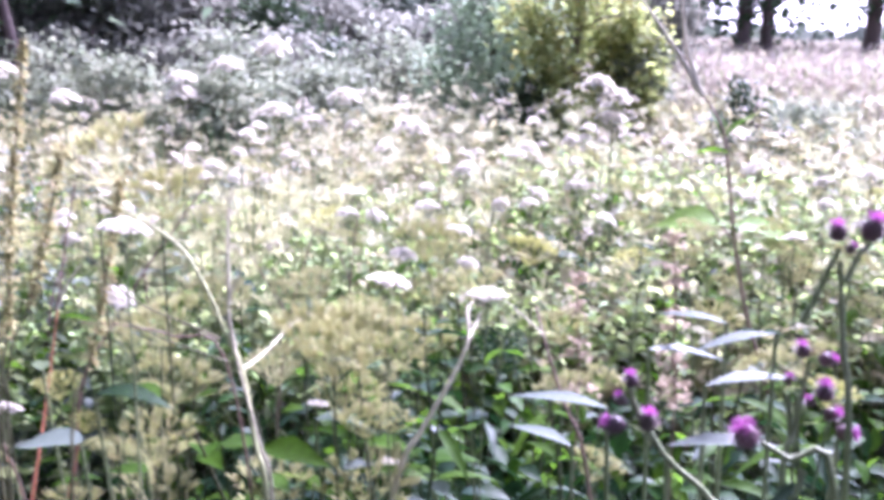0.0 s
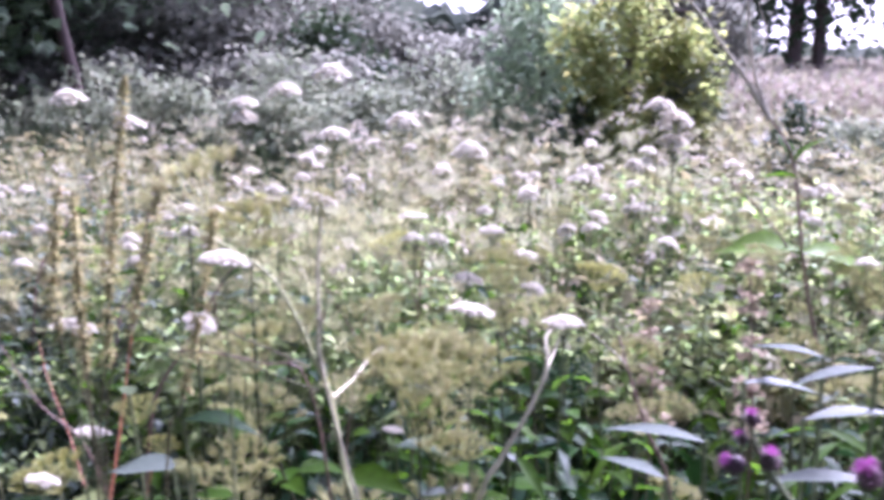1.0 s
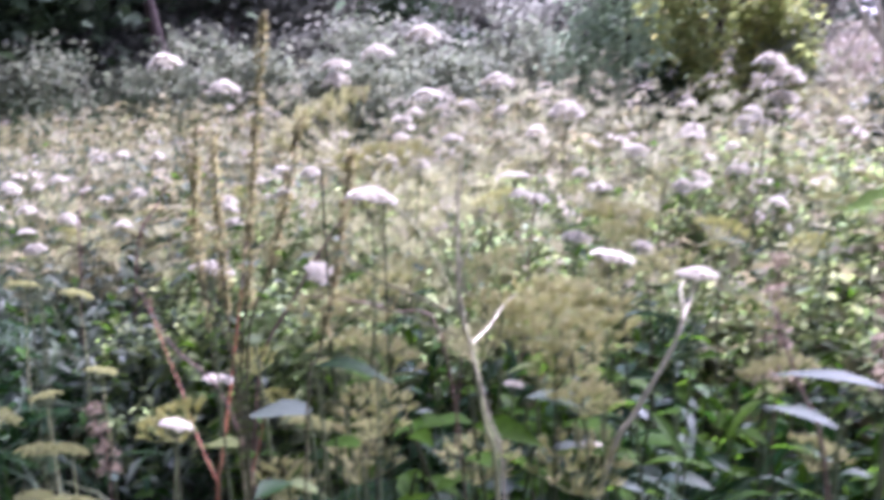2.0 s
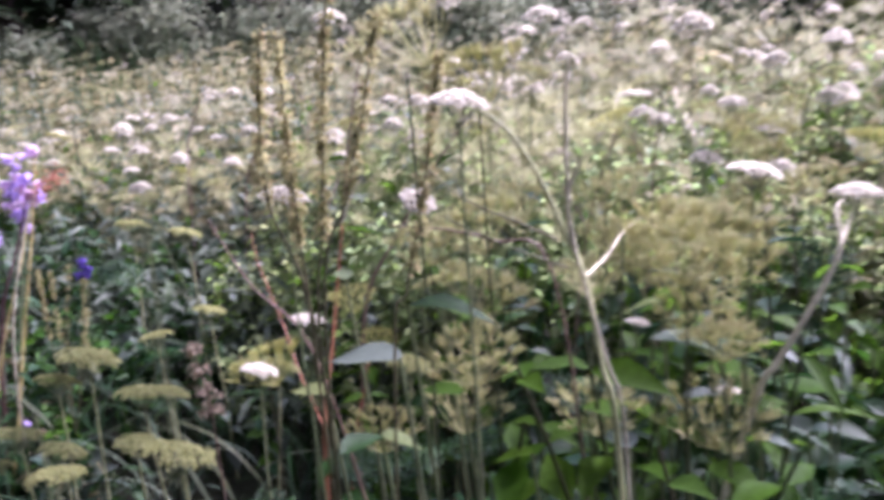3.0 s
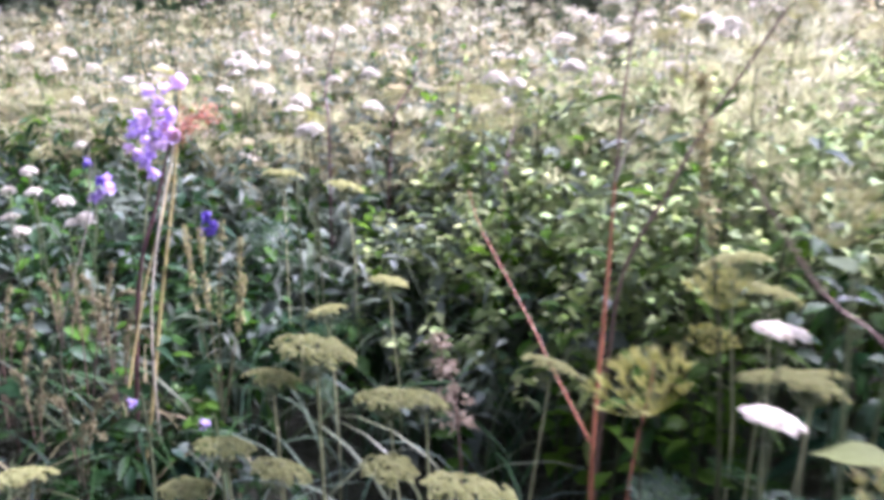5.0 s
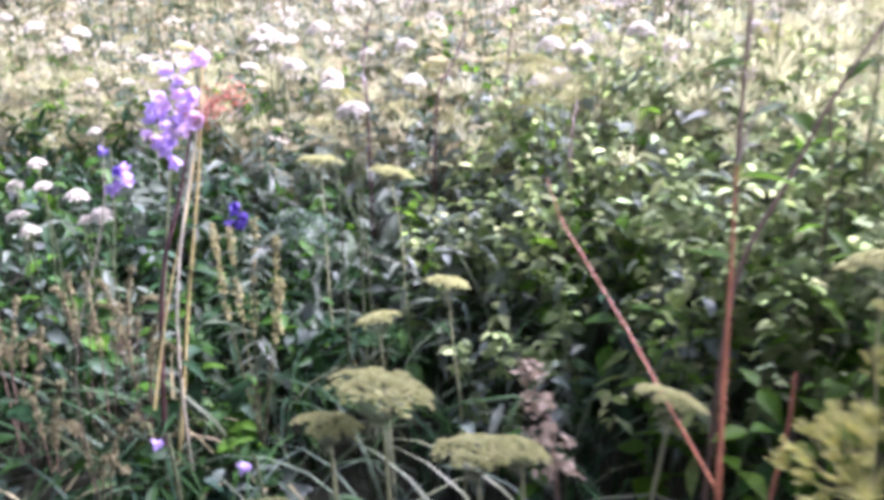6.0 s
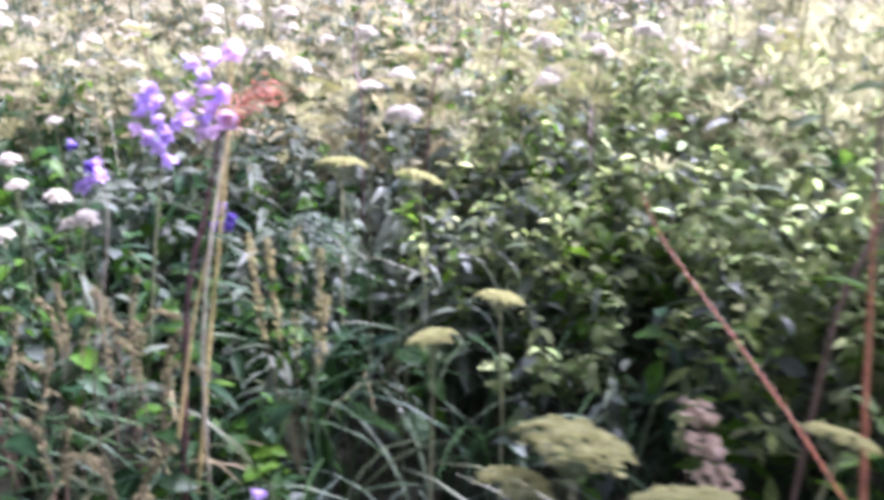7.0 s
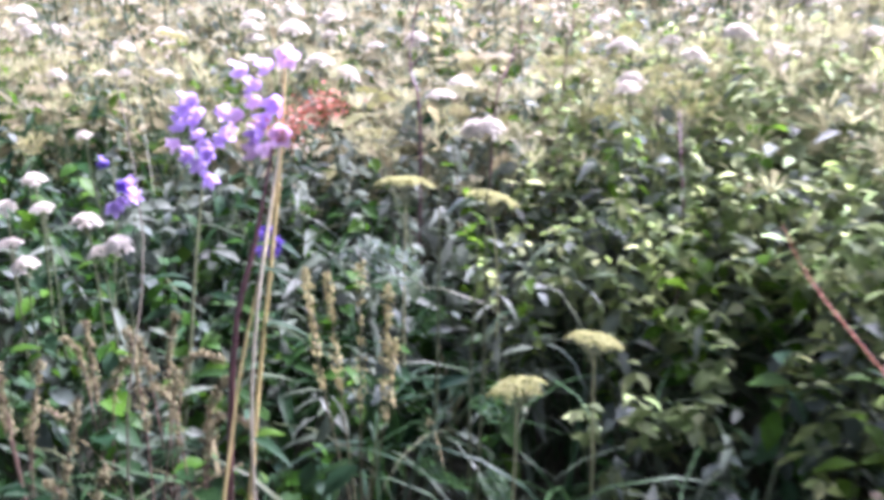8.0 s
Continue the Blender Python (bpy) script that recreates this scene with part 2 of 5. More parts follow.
def rot(yaw, pitch, roll):
    """Turn arrays, N x 3 x 3: roll about y, then pitch about x, then yaw about z."""
    yaw, pitch, roll = np.broadcast_arrays(*[np.atleast_1d(np.asarray(a, float)) for a in (yaw, pitch, roll)])
    cz, sz, cx, sx, cy, sy = np.cos(yaw), np.sin(yaw), np.cos(pitch), np.sin(pitch), np.cos(roll), np.sin(roll)
    o, i = np.zeros_like(cz), np.ones_like(cz)
    rz = np.stack([cz, -sz, o, sz, cz, o, o, o, i], 1).reshape(-1, 3, 3)
    rx = np.stack([i, o, o, o, cx, -sx, o, sx, cx], 1).reshape(-1, 3, 3)
    ry = np.stack([cy, o, sy, o, i, o, -sy, o, cy], 1).reshape(-1, 3, 3)
    return rz @ rx @ ry


def scatter(geo, tpl, pos, turn, size):
    """Copies of a template, turned, sized and set down, into geo."""
    v, q = tpl
    pos = np.asarray(pos, float).reshape(-1, 3)
    n = len(pos)
    size = np.broadcast_to(np.asarray(size, float).reshape(-1, 1) if np.ndim(size) < 2 else np.asarray(size, float), (n, 3))
    w = np.einsum("nij,nkj->nki", turn, v[None] * size[:, None, :]) + pos[:, None, :]
    qq = q[None] + (np.arange(n) * len(v))[:, None, None]
    return geo.add(w, qq)


def tube(geo, pts, r0, r1, sides=6):
    """A tapered round stem through the points."""
    p = np.asarray(pts, float)
    k = len(p)
    d = np.gradient(p, axis=0)
    d /= np.linalg.norm(d, axis=1)[:, None] + 1e-9
    ref = np.array([0.3, 1, 0.1]) if abs(d[0, 1]) < 0.8 else np.array([1, 0.2, 0.1])
    a = np.cross(d, ref)
    a /= np.linalg.norm(a, axis=1)[:, None]
    b = np.cross(d, a)
    r = np.linspace(r0, r1, k)[:, None, None]
    t = np.arange(sides) * 2 * math.pi / sides
    ring = p[:, None] + r * (np.cos(t)[None, :, None] * a[:, None] + np.sin(t)[None, :, None] * b[:, None])
    q = [(i * sides + j, i * sides + (j + 1) % sides, (i + 1) * sides + (j + 1) % sides, (i + 1) * sides + j)
         for i in range(k - 1) for j in range(sides)]
    return geo.add(ring, q)


def bow(a, b, k=7, sag=0.0, wob=0.0):
    """Points from a to b, bowed sideways a little as a plant's stem is."""
    a, b = np.asarray(a, float), np.asarray(b, float)
    s = np.linspace(0, 1, k)[:, None]
    p = a + (b - a) * s
    side = np.array([math.cos(sag * 77), math.sin(sag * 77), 0])
    return p + np.sin(s * math.pi) * side * sag + np.sin(s * math.pi * 3) * side[[1, 0, 2]] * wob


def smooth_pts(pts, k=4):
    """A softly rounded line through the points."""
    p = np.asarray(pts, float)
    out = []
    for i in range(len(p) - 1):
        p0, p1, p2, p3 = p[max(0, i - 1)], p[i], p[i + 1], p[min(len(p) - 1, i + 2)]
        for j in range(k):
            s = j / k
            out.append(0.5 * (2 * p1 + (p2 - p0) * s + (2 * p0 - 5 * p1 + 4 * p2 - p3) * s * s + (3 * p1 - p0 - 3 * p2 + p3) * s ** 3))
    out.append(p[-1])
    return np.array(out)


def thing(name, base, label, category, group="", kind=""):
    ob = new(name)
    ob.location = base
    ob.empty_display_size = 0.05
    return tagged(ob, label, category, group, kind)


def part(name, mesh, parent, m=None, label=""):
    """One mesh object under a thing or a part; m is its pose in the parent."""
    ob = new(name, mesh)
    ob.parent = parent
    if m is not None:
        ob.matrix_basis = m
    return tagged(ob, label, kind="stuff" if name in ("umbel_frame", "seed_spike", "flower_spike", "floret_tuft") else "")


def local(geo_pts, base):
    return np.asarray(geo_pts, float) - np.asarray(base, float)


def stuff(name, geo, mat, label, category):
    return tagged(new(name, geo.mesh(name, mat)), label, category, kind="stuff")


# ---- leaf and flower shapes ----
OVATE_FINE = strip_template((.06, .66, 1.0, .80, .42, .02), 1, .48, .28, .4, .012)
OVATE_BROAD = strip_template((.10, .72, 1.0, .66, .03), 1, .60, .34, .35, .012)
LANCE = strip_template((.1, 1.0, .75, .03), 1, .24, .35, .4)
LANCE_FINE = strip_template((.1, .7, 1.0, .8, .45, .03), 1, .22, .45, .4)
LANCE_FLAT = strip_template((.08, .6, 1.0, .85, .5, .03), 1, .30, .14, .3)
BROAD = strip_template((.25, .8, 1.0, .95, .7, .3, .04), 1, .62, .18, .22, .02)
QUADLEAF = strip_template((.15, 1.0, .1), 1, .55, .1, .3)
BLADE = blade_template(7, .03, 1.0)
BLADE_STIFF = blade_template(4, .02, .2)
SEED = arr([(0, 0, 0), (.5, .3, .1), (0, 1, 0), (-.5, .3, .1)], [(0, 1, 2, 3)])
PETAL = arr([(-.5, -.5, 0), (.5, -.5, .1), (.5, .5, 0), (-.5, .5, .1)], [(0, 1, 2, 3)])


def rnd(a, b, n=None):
    return rng.uniform(a, b, n)


def umbel_mesh(name, mat, seed, flat=0.35, heads=34, petals=16, spread=1.0, petal=0.075, posy=.19):
    """The flowers of an umbel of radius about 1: many small posies laid over a shallow dome."""
    r = np.random.default_rng(seed)
    g = Geo()
    k = np.arange(heads)
    rad = np.sqrt((k + 0.5) / heads) * spread
    ang = k * 2.39996 + r.normal(0, .12, heads)
    cx, cy = rad * np.cos(ang), rad * np.sin(ang) * r.uniform(.92, 1.05)
    cz = flat * (1 - rad ** 2) + r.normal(0, .03, heads)
    for i in range(heads):
        n = petals
        t, u = r.uniform(0, 2 * math.pi, n), np.sqrt(r.uniform(0, 1, n)) * posy
        p = np.stack([cx[i] + u * np.cos(t), cy[i] + u * np.sin(t), cz[i] + .05 * (1 - (u / posy) ** 2) - .12 * rad[i] * (u / posy) * np.cos(t - ang[i])], 1)
        scatter(g, PETAL, p, rot(r.uniform(0, 6.28, n), r.normal(0, .45, n), r.normal(0, .45, n)), r.uniform(.75, 1.35, n) * petal * 2.1)
    return g.mesh(name, mat, False)


def rays_mesh(name, mat, seed, flat=0.35, heads=26, depth=0.85, thick=0.014):
    """The rays that carry an umbel of radius 1, from a point below it."""
    r = np.random.default_rng(seed)
    g = Geo()
    k = np.arange(heads)
    rad, ang = np.sqrt((k + .5) / heads) * .98, k * 2.39996
    for i in range(heads):
        e = np.array([rad[i] * math.cos(ang[i]), rad[i] * math.sin(ang[i]), flat * (1 - rad[i] ** 2) - .03])
        mid = np.array([e[0] * .62, e[1] * .62, -depth * .5])
        tube(g, [(0, 0, -depth), mid, e], thick, thick * .7, 3)
    for i in range(7):
        a = i * .9
        scatter(g, LANCE, [(0, 0, -depth)], rot(a, -.3, 0), .35)
    return g.mesh(name, mat)


def feather_mesh(name, mat, seed, rays=24, hairs=15, flat=.3):
    """A faded umbel, radius 1, its posies gone to upright thin stalks with small fruits."""
    r = np.random.default_rng(seed)
    g = Geo()
    k = np.arange(rays)
    rad, ang = np.sqrt((k + .5) / rays), k * 2.39996
    for i in range(rays):
        e = np.array([rad[i] * math.cos(ang[i]), rad[i] * math.sin(ang[i]), flat * (.6 - rad[i] ** 2) + r.normal(0, .05)])
        tube(g, [(0, 0, -.8), (e[0] * .6, e[1] * .6, -.42), e], .011, .007, 3)
        for j in range(hairs):
            t, u = r.uniform(0, 6.28), r.uniform(.05, .2)
            o = e * .25
            tip = e + np.array([u * math.cos(t) + o[0] * .7, u * math.sin(t) + o[1] * .7, r.uniform(.16, .34)])
            tube(g, [e, tip], .005, .014, 3)
    return g.mesh(name, mat)


FIELD_UMBELS = [umbel_mesh("umbel_flowers", WHITE, 15 + i, flat=f, heads=34, petals=9, petal=.1) for i, f in enumerate([.6, .75, .5, .68])]
WHITE_UMBELS = [umbel_mesh("umbel_flowers", WHITE, 10 + i, flat=f, heads=h) for i, (f, h) in enumerate([(.18, 54), (.20, 58), (.24, 48), (.36, 54)])]
RAYS = [rays_mesh("umbel_rays", STEM, 20 + i, flat=f) for i, f in enumerate([.18, .20, .24, .36])]
SEED_UMBELS = [umbel_mesh("seed_heads", SEEDY, 30 + i, flat=f, heads=44, petals=34, petal=.033, posy=.17) for i, f in enumerate([.2, .28, .16])]
SEED_RAYS = [rays_mesh("umbel_rays", STEM, 40 + i, flat=f, depth=.7) for i, f in enumerate([.2, .3, .14])]
FEATHERS = [feather_mesh("feathery_fruits", FEATHER, 50 + i) for i in range(3)]
BRUSHES = [feather_mesh("brush_fruits", BRUSH, 55 + i, 26, 16) for i in range(2)]


def fern_leaf_mesh(name, mat, seed):
    """A finely cut leaf along +y, length 1: leaflets in pairs on a thin rib."""
    r = np.random.default_rng(seed)
    g = Geo()
    tube(g, [(0, 0, 0), (0, .5, .04), (0, 1, -.08)], .012, .004, 3)
    for i in range(8):
        s = .2 + .1 * i
        w = .34 * math.sin(math.pi * (s * .8 + .12))
        z = .16 * s * (1 - s) - .08 * s * s
        for side in (-1, 1):
            for j in range(4):
                f = (j + 1) / 4
                p = (side * w * f * .8, s + w * f * .5, z)
                scatter(g, SEED, [p] * 2, rot([-side * .4 + .5, -side * .4 - .7], r.normal(0, .3, 2), 0), [[w * .16, w * .4 * (1.2 - .5 * f), w * .2]] * 2)
    return g.mesh(name, mat)


FERN = [fern_leaf_mesh("cut_leaf", LEAF, 60), fern_leaf_mesh("cut_leaf", LEAF, 61)]


def leaf_mesh(name, tpl, mat):
    return Geo().add(*tpl).mesh(name, mat)


LEAF_M = [leaf_mesh("leaf", OVATE_FINE, LEAF), leaf_mesh("leaf", LANCE_FINE, LEAF), leaf_mesh("leaf", BROAD, LEAF), leaf_mesh("leaf", OVATE_FINE, LEAF_BRIGHT), leaf_mesh("leaf", BROAD, LEAF_BRIGHT), leaf_mesh("leaf", BROAD, LEAF_BLUE), leaf_mesh("leaf", LANCE_FINE, LEAF_BRIGHT), leaf_mesh("leaf", BROAD, LEAF_PALE), leaf_mesh("leaf", BROAD, LEAF_YELLOW), leaf_mesh("leaf", OVATE_FINE, LEAF_SUNNY), leaf_mesh("leaf", LANCE_FLAT, LEAF_PALE)]


def M(pos, yaw=0.0, pitch=0.0, roll=0.0, size=1.0):
    return Matrix.Translation(pos) @ Matrix.Rotation(yaw, 4, "Z") @ Matrix.Rotation(pitch, 4, "X") @ Matrix.Rotation(roll, 4, "Y") @ Matrix.Diagonal((size, size, size, 1))


# ---- plants ----
def umbel_plant(head, radius, kind="white", lean=(0, 0), variant=0, tilt=(0, 0), leaves=3, label="", group="", stem_mat=None, foot=None, thick=1.0):
    """A plant with one umbel whose top lies at head."""
    hx, hy, hz = head
    bx, by = (foot if foot else (hx - lean[0], hy - lean[1]))
    base = (bx, by, float(ground_z(bx, by)))
    names = {"white": ("wild_carrot", "wild flower"), "seed": ("hogweed", "wild plant"), "feather": ("faded_umbel_plant", "wild plant")}
    name, cat = names[kind]
    ob = thing(name, base, label, cat, group)
    drop = {"white": .8, "seed": .65, "feather": .75}[kind] * radius
    c = np.array([hx, hy, hz - radius * .3])
    joint = c + np.array([0, 0, -drop])
    g = Geo()
    sag = rnd(-.03, .03)
    tube(g, local(bow(base, joint, 8, sag, rnd(-.006, .006)), base), (.0035 + .012 * radius) * thick, (.0018 + .008 * radius) * thick, 6)
    part("stem", g.mesh("stem", stem_mat or (ARCH if kind == "seed" else FIELD_STEM if leaves == 1 else DARK_STEM if kind == "feather" else STEM)), ob)
    m = Matrix.Translation(local(c, base)) @ Matrix.Rotation(tilt[0], 4, "X") @ Matrix.Rotation(tilt[1], 4, "Y") @ Matrix.Rotation(rnd(0, 6.28), 4, "Z") @ Matrix.Diagonal((radius, radius, radius, 1))
    if kind == "white":
        part("flower_head", (FIELD_UMBELS if leaves == 1 else WHITE_UMBELS)[variant % 4], ob, m, "creamy white flowers")
        part("umbel_frame", RAYS[variant % 4], ob, m)
    elif kind == "seed":
        part("seed_head", SEED_UMBELS[variant % 3], ob, m, "yellow-green fruits")
        part("umbel_frame", SEED_RAYS[variant % 3], ob, m)
    else:
        part("seed_head", BRUSHES[variant % 2] if variant >= 100 else FEATHERS[variant % 3], ob, m)
    h = hz - base[2]
    for i in range(leaves):
        f = rnd(.12, .6)
        p = np.array(base) + (joint - np.array(base)) * f
        part("leaf", FERN[int(rng.integers(2))], ob, M(local(p, base), rnd(0, 6.28), rnd(.1, .7), 0, rnd(.14, .24) * min(1, h)))
    return ob


def ovoid(geo, c, r, h, axis=(0, 0, 1), sides=10, rings=6, lumps=0.0):
    v, q = [], []
    ax = Vector(axis).normalized().to_track_quat("Z", "Y").to_matrix()
    for i in range(rings + 1):
        a = math.pi * i / rings
        for j in range(sides):
            b = 2 * math.pi * (j + .5 * (i % 2)) / sides
            rr = r * math.sin(a) * (1 + lumps * ((i + j) % 2))
            v.append(np.array(ax @ Vector((rr * math.cos(b), rr * math.sin(b), -h * math.cos(a)))) + np.asarray(c))
    for i in range(rings):
        for j in range(sides):
            q.append((i * sides + j, i * sides + (j + 1) % sides, (i + 1) * sides + (j + 1) % sides, (i + 1) * sides + j))
    return geo.add(v, q)


def thistle_head_meshes():
    g = Geo()
    ovoid(g, (0, 0, 0), .011, .013, lumps=.12, sides=14, rings=8)
    for i in range(60):
        z = -.011 + .02 * (i / 60)
        r = .011 * math.sqrt(max(.05, 1 - (z / .0135) ** 2))
        a = i * 2.39996
        scatter(g, LANCE, [(r * math.cos(a), r * math.sin(a), z)], rot(a - math.pi / 2, .9, 0), .009)
    f = Geo()
    n = 110
    a, s = rnd(0, 6.28, n), np.sqrt(rnd(0, 1, n))
    pos = np.stack([.006 * s * np.cos(a), .006 * s * np.sin(a), np.full(n, .008)], 1)
    turn = rot(a - math.pi / 2, math.pi / 2 - .75 * s, 0)
    scatter(f, strip_template((.5, .6, .8, 1, .3), 1, .09, -.1, .3), pos, turn, rnd(.010, .015, n))
    return g.mesh("bracts", BRACT), f.mesh("florets", PURPLE)


TH_BRACT, TH_FLORET = thistle_head_meshes()


def spiny_leaf_mesh():
    g = Geo()
    scatter(g, LANCE, [(0, 0, 0)], rot(0, 0, 0), 1.0)
    for i in range(6):
        s = .15 + .13 * i
        for side in (-1, 1):
            scatter(g, LANCE, [(0, s, -.35 * s * s)], rot(-side * 1.05, .25, 0), .34 * (1.1 - s * .6))
    return g.mesh("leaf", LEAF_BLUE)


SPINY = spiny_leaf_mesh()


def thistle(stems, heads, leaves, label, foot):
    """Stems are lines of places from the ground up; heads are (place, direction, size)."""
    base = (foot[0], foot[1], float(ground_z(*foot)))
    ob = thing("thistle", base, label, "thistle", "purple thistles")
    for k, s in enumerate(stems):
        g = Geo()
        tube(g, local(smooth_pts(s), base), .004 if k == 0 else .0028, .002, 7)
        part("stem", g.mesh("stem", STEM), ob)
    for p, d, size in heads:
        m = Matrix.Translation(local(p, base)) @ Vector(d).normalized().to_track_quat("Z", "Y").to_matrix().to_4x4() @ Matrix.Diagonal((size * .6, size * .6, size * .6, 1))
        hd = part("flower_head", TH_BRACT, ob, m, "dark scaly thistle head")
        part("floret_tuft", TH_FLORET, hd, None, "magenta florets")
    for p, yaw, pitch, size in leaves:
        part("leaf", SPINY, ob, M(local(p, base), yaw, pitch, rnd(-.4, .4), size))
    return ob


def bell_mesh(mat):
    """A nodding bell with five pointed lobes, mouth at +y, about 1 long."""
    v, q = [], []
    prof = [(.10, 0), (.34, .12), (.42, .35), (.46, .62), (.56, .82), (.72, 1.0)]
    sides = 20
    for i, (r, y) in enumerate(prof):
        for j in range(sides):
            a = 2 * math.pi * j / sides
            lobe = math.cos(5 * a) if i >= 4 else 0
            rr, yy = r * (1 + .08 * lobe * (i - 3)), y + .12 * lobe * (i - 3)
            v.append((rr * math.cos(a), yy, rr * math.sin(a)))
    for i in range(len(prof) - 1):
        for j in range(sides):
            q.append((i * sides + j, i * sides + (j + 1) % sides, (i + 1) * sides + (j + 1) % sides, (i + 1) * sides + j))
    g = Geo().add(v, q)
    tube(g, [(0, .1, 0), (0, .75, 0)], .05, .08, 5)
    return g.mesh("bell", mat)


BELLS = {"violet": bell_mesh(BELL), "pink": bell_mesh(BELL_PINK), "dark": bell_mesh(BELL_DARK)}


def bellflower(foot, top, bells, label, stem_mat=None, leaves=6, extra=()):
    base = (foot[0], foot[1], float(ground_z(*foot)))
    ob = thing("bellflower", base, label, "wild flower", "violet bellflowers")
    g = Geo()
    line = bow(base, top, 9, .012, .004)
    tube(g, local(line, base), .0055, .003, 7)
    part("stem", g.mesh("stem", stem_mat or YSTALK), ob)
    for s in extra:
        g = Geo()
        tube(g, local(smooth_pts(s), base), .0035, .002, 6)
        part("stem", g.mesh("stem", YSTALK), ob)
    few = len(bells) < 3
    between = [] if few else [(np.array(a[0]) * f + np.array(b[0]) * (1 - f) + np.array([rnd(-.018, .018), rnd(-.02, .02), rnd(-.008, .008)]), b[1], .028)
                              for a, b in zip(bells[:-1], bells[1:]) for f in (.5,)]
    for p, tone, size in [*bells, *between]:
        p, size = np.array(p, float), size * (1 if few else .88)
        near = line[np.argmin(np.linalg.norm(line - (p + np.array([0, 0, .02])), axis=1))]
        out = p - near
        yaw = math.atan2(-out[0], out[1])
        g = Geo()
        tube(g, local([near, (near + p) / 2 + np.array([0, 0, .012]), p], base), .0012, .001, 4)
        part("flower_stalk", g.mesh("flower_stalk", STEM), ob)
        part("bell", BELLS[tone], ob, M(local(p, base), yaw, rnd(-.5, .25), rnd(0, 1), size))
    for i in range(leaves):
        p = line[0] + (line[-1] - line[0]) * rnd(.15, .6)
        part("leaf", LEAF_M[1], ob, M(local(p, base), rnd(0, 6.28), rnd(-.1, .6), 0, rnd(.07, .12)))
    return ob


def dock(foot, spikes, label, group="dock spikes", fruit=None):
    """A dock gone to seed: each spike is a line of places along which the fruits sit in whorls."""
    base = (foot[0], foot[1], float(ground_z(*foot)))
    ob = thing("dock", base, label, "wild plant", group)
    for s in spikes:
        p = smooth_pts(s, 6)
        g = Geo()
        tube(g, local(p, base), .002, .0013, 6)
        part("stem", g.mesh("stem", BROWN if fruit else DOCK_STEM), ob)
        f = Geo()
        start = int(len(p) * .48)
        for i in range(start, len(p) - 1):
            for k in range(3):
                if rng.random() < .16:
                    continue
                c = p[i] + (p[i + 1] - p[i]) * k / 3
                n = 13
                a, u = rnd(0, 6.28, n), rnd(.002, .012, n) * (.7 + .5 * math.sin(i * 1.9 + k)) * (1.15 - .6 * i / len(p))
                pos = local(c, base) + np.stack([u * np.cos(a), u * np.sin(a), rnd(-.007, .007, n)], 1)
                scatter(f, SEED, pos, rot(a - 1.57, rnd(-1.2, .4, n), rnd(-1, 1, n)), rnd(.005, .0085, n))
        part("seed_spike", f.mesh("fruits", fruit or DOCK, False), ob)
    top = max(float(s[-1][2]) for s in spikes) - base[2]
    for i in range(8 if top > .9 else 4):
        part("leaf", LEAF_M[int(rng.choice([0, 1, 2]))], ob, M((0, 0, rnd(.2, .62) * top), rnd(0, 6.28), rnd(-.5, .5), rnd(-.3, .3), rnd(.07, .12)))
    return ob


def branched(name, base_xy, lines, mat, label, category, leaves=(), r=.004):
    """A stem with branches: lines of places, each with its own thickness."""
    base = (base_xy[0], base_xy[1], float(ground_z(*base_xy)))
    ob = thing(name, base, label, category)
    for k, (pts, thick, *own) in enumerate(lines):
        g = Geo()
        tube(g, local(smooth_pts(pts), base), thick, thick * .42, 8)
        part("stem" if k == 0 else "branch", g.mesh("stem", own[0] if own else mat), ob)
    for p, yaw, pitch, size, kind, *turn in leaves:
        part("leaf", LEAF_M[kind], ob, M(local(p, base), yaw, pitch, turn[0] if turn else rnd(-.3, .3), size))
    return ob


def panicle(foot, line, label):
    base = (foot[0], foot[1], float(ground_z(*foot)))
    ob = thing("withered_panicle", base, label, "wild plant", "withered panicles")
    g = Geo()
    p = smooth_pts([base, *line], 6)
    tube(g, local(p, base), .003, .0015, 6)
    part("stem", g.mesh("stem", BROWN), ob)
    f = Geo()
    q = smooth_pts(line, 7)
    n = len(q)
    for i, c in enumerate(q):
        if i % 4 > 1:
            continue
        w = .042 * (1 - .55 * i / n)
        for k in range(4):
            a = i * 1.3 + k * 1.57
            tip = c + np.array([w * math.cos(a), w * math.sin(a), -.012])
            tube(f, local([c, (c + tip) / 2 + np.array([0, 0, .006]), tip], base), .001, .0006, 3)
            m = 4
            s = rnd(.2, 1, m)[:, None]
            pos = local(c + (tip - c) * s, base) + rng.normal(0, .004, (m, 3))
            scatter(f, SEED, pos, rot(rnd(0, 6.28, m), rnd(-1.5, .5, m), rnd(-1, 1, m)), rnd(.011, .02, m))
    part("flower_spike", f.mesh("flowers", PINK_DRY, False), ob, None, "faded pinkish flowers")
    return ob


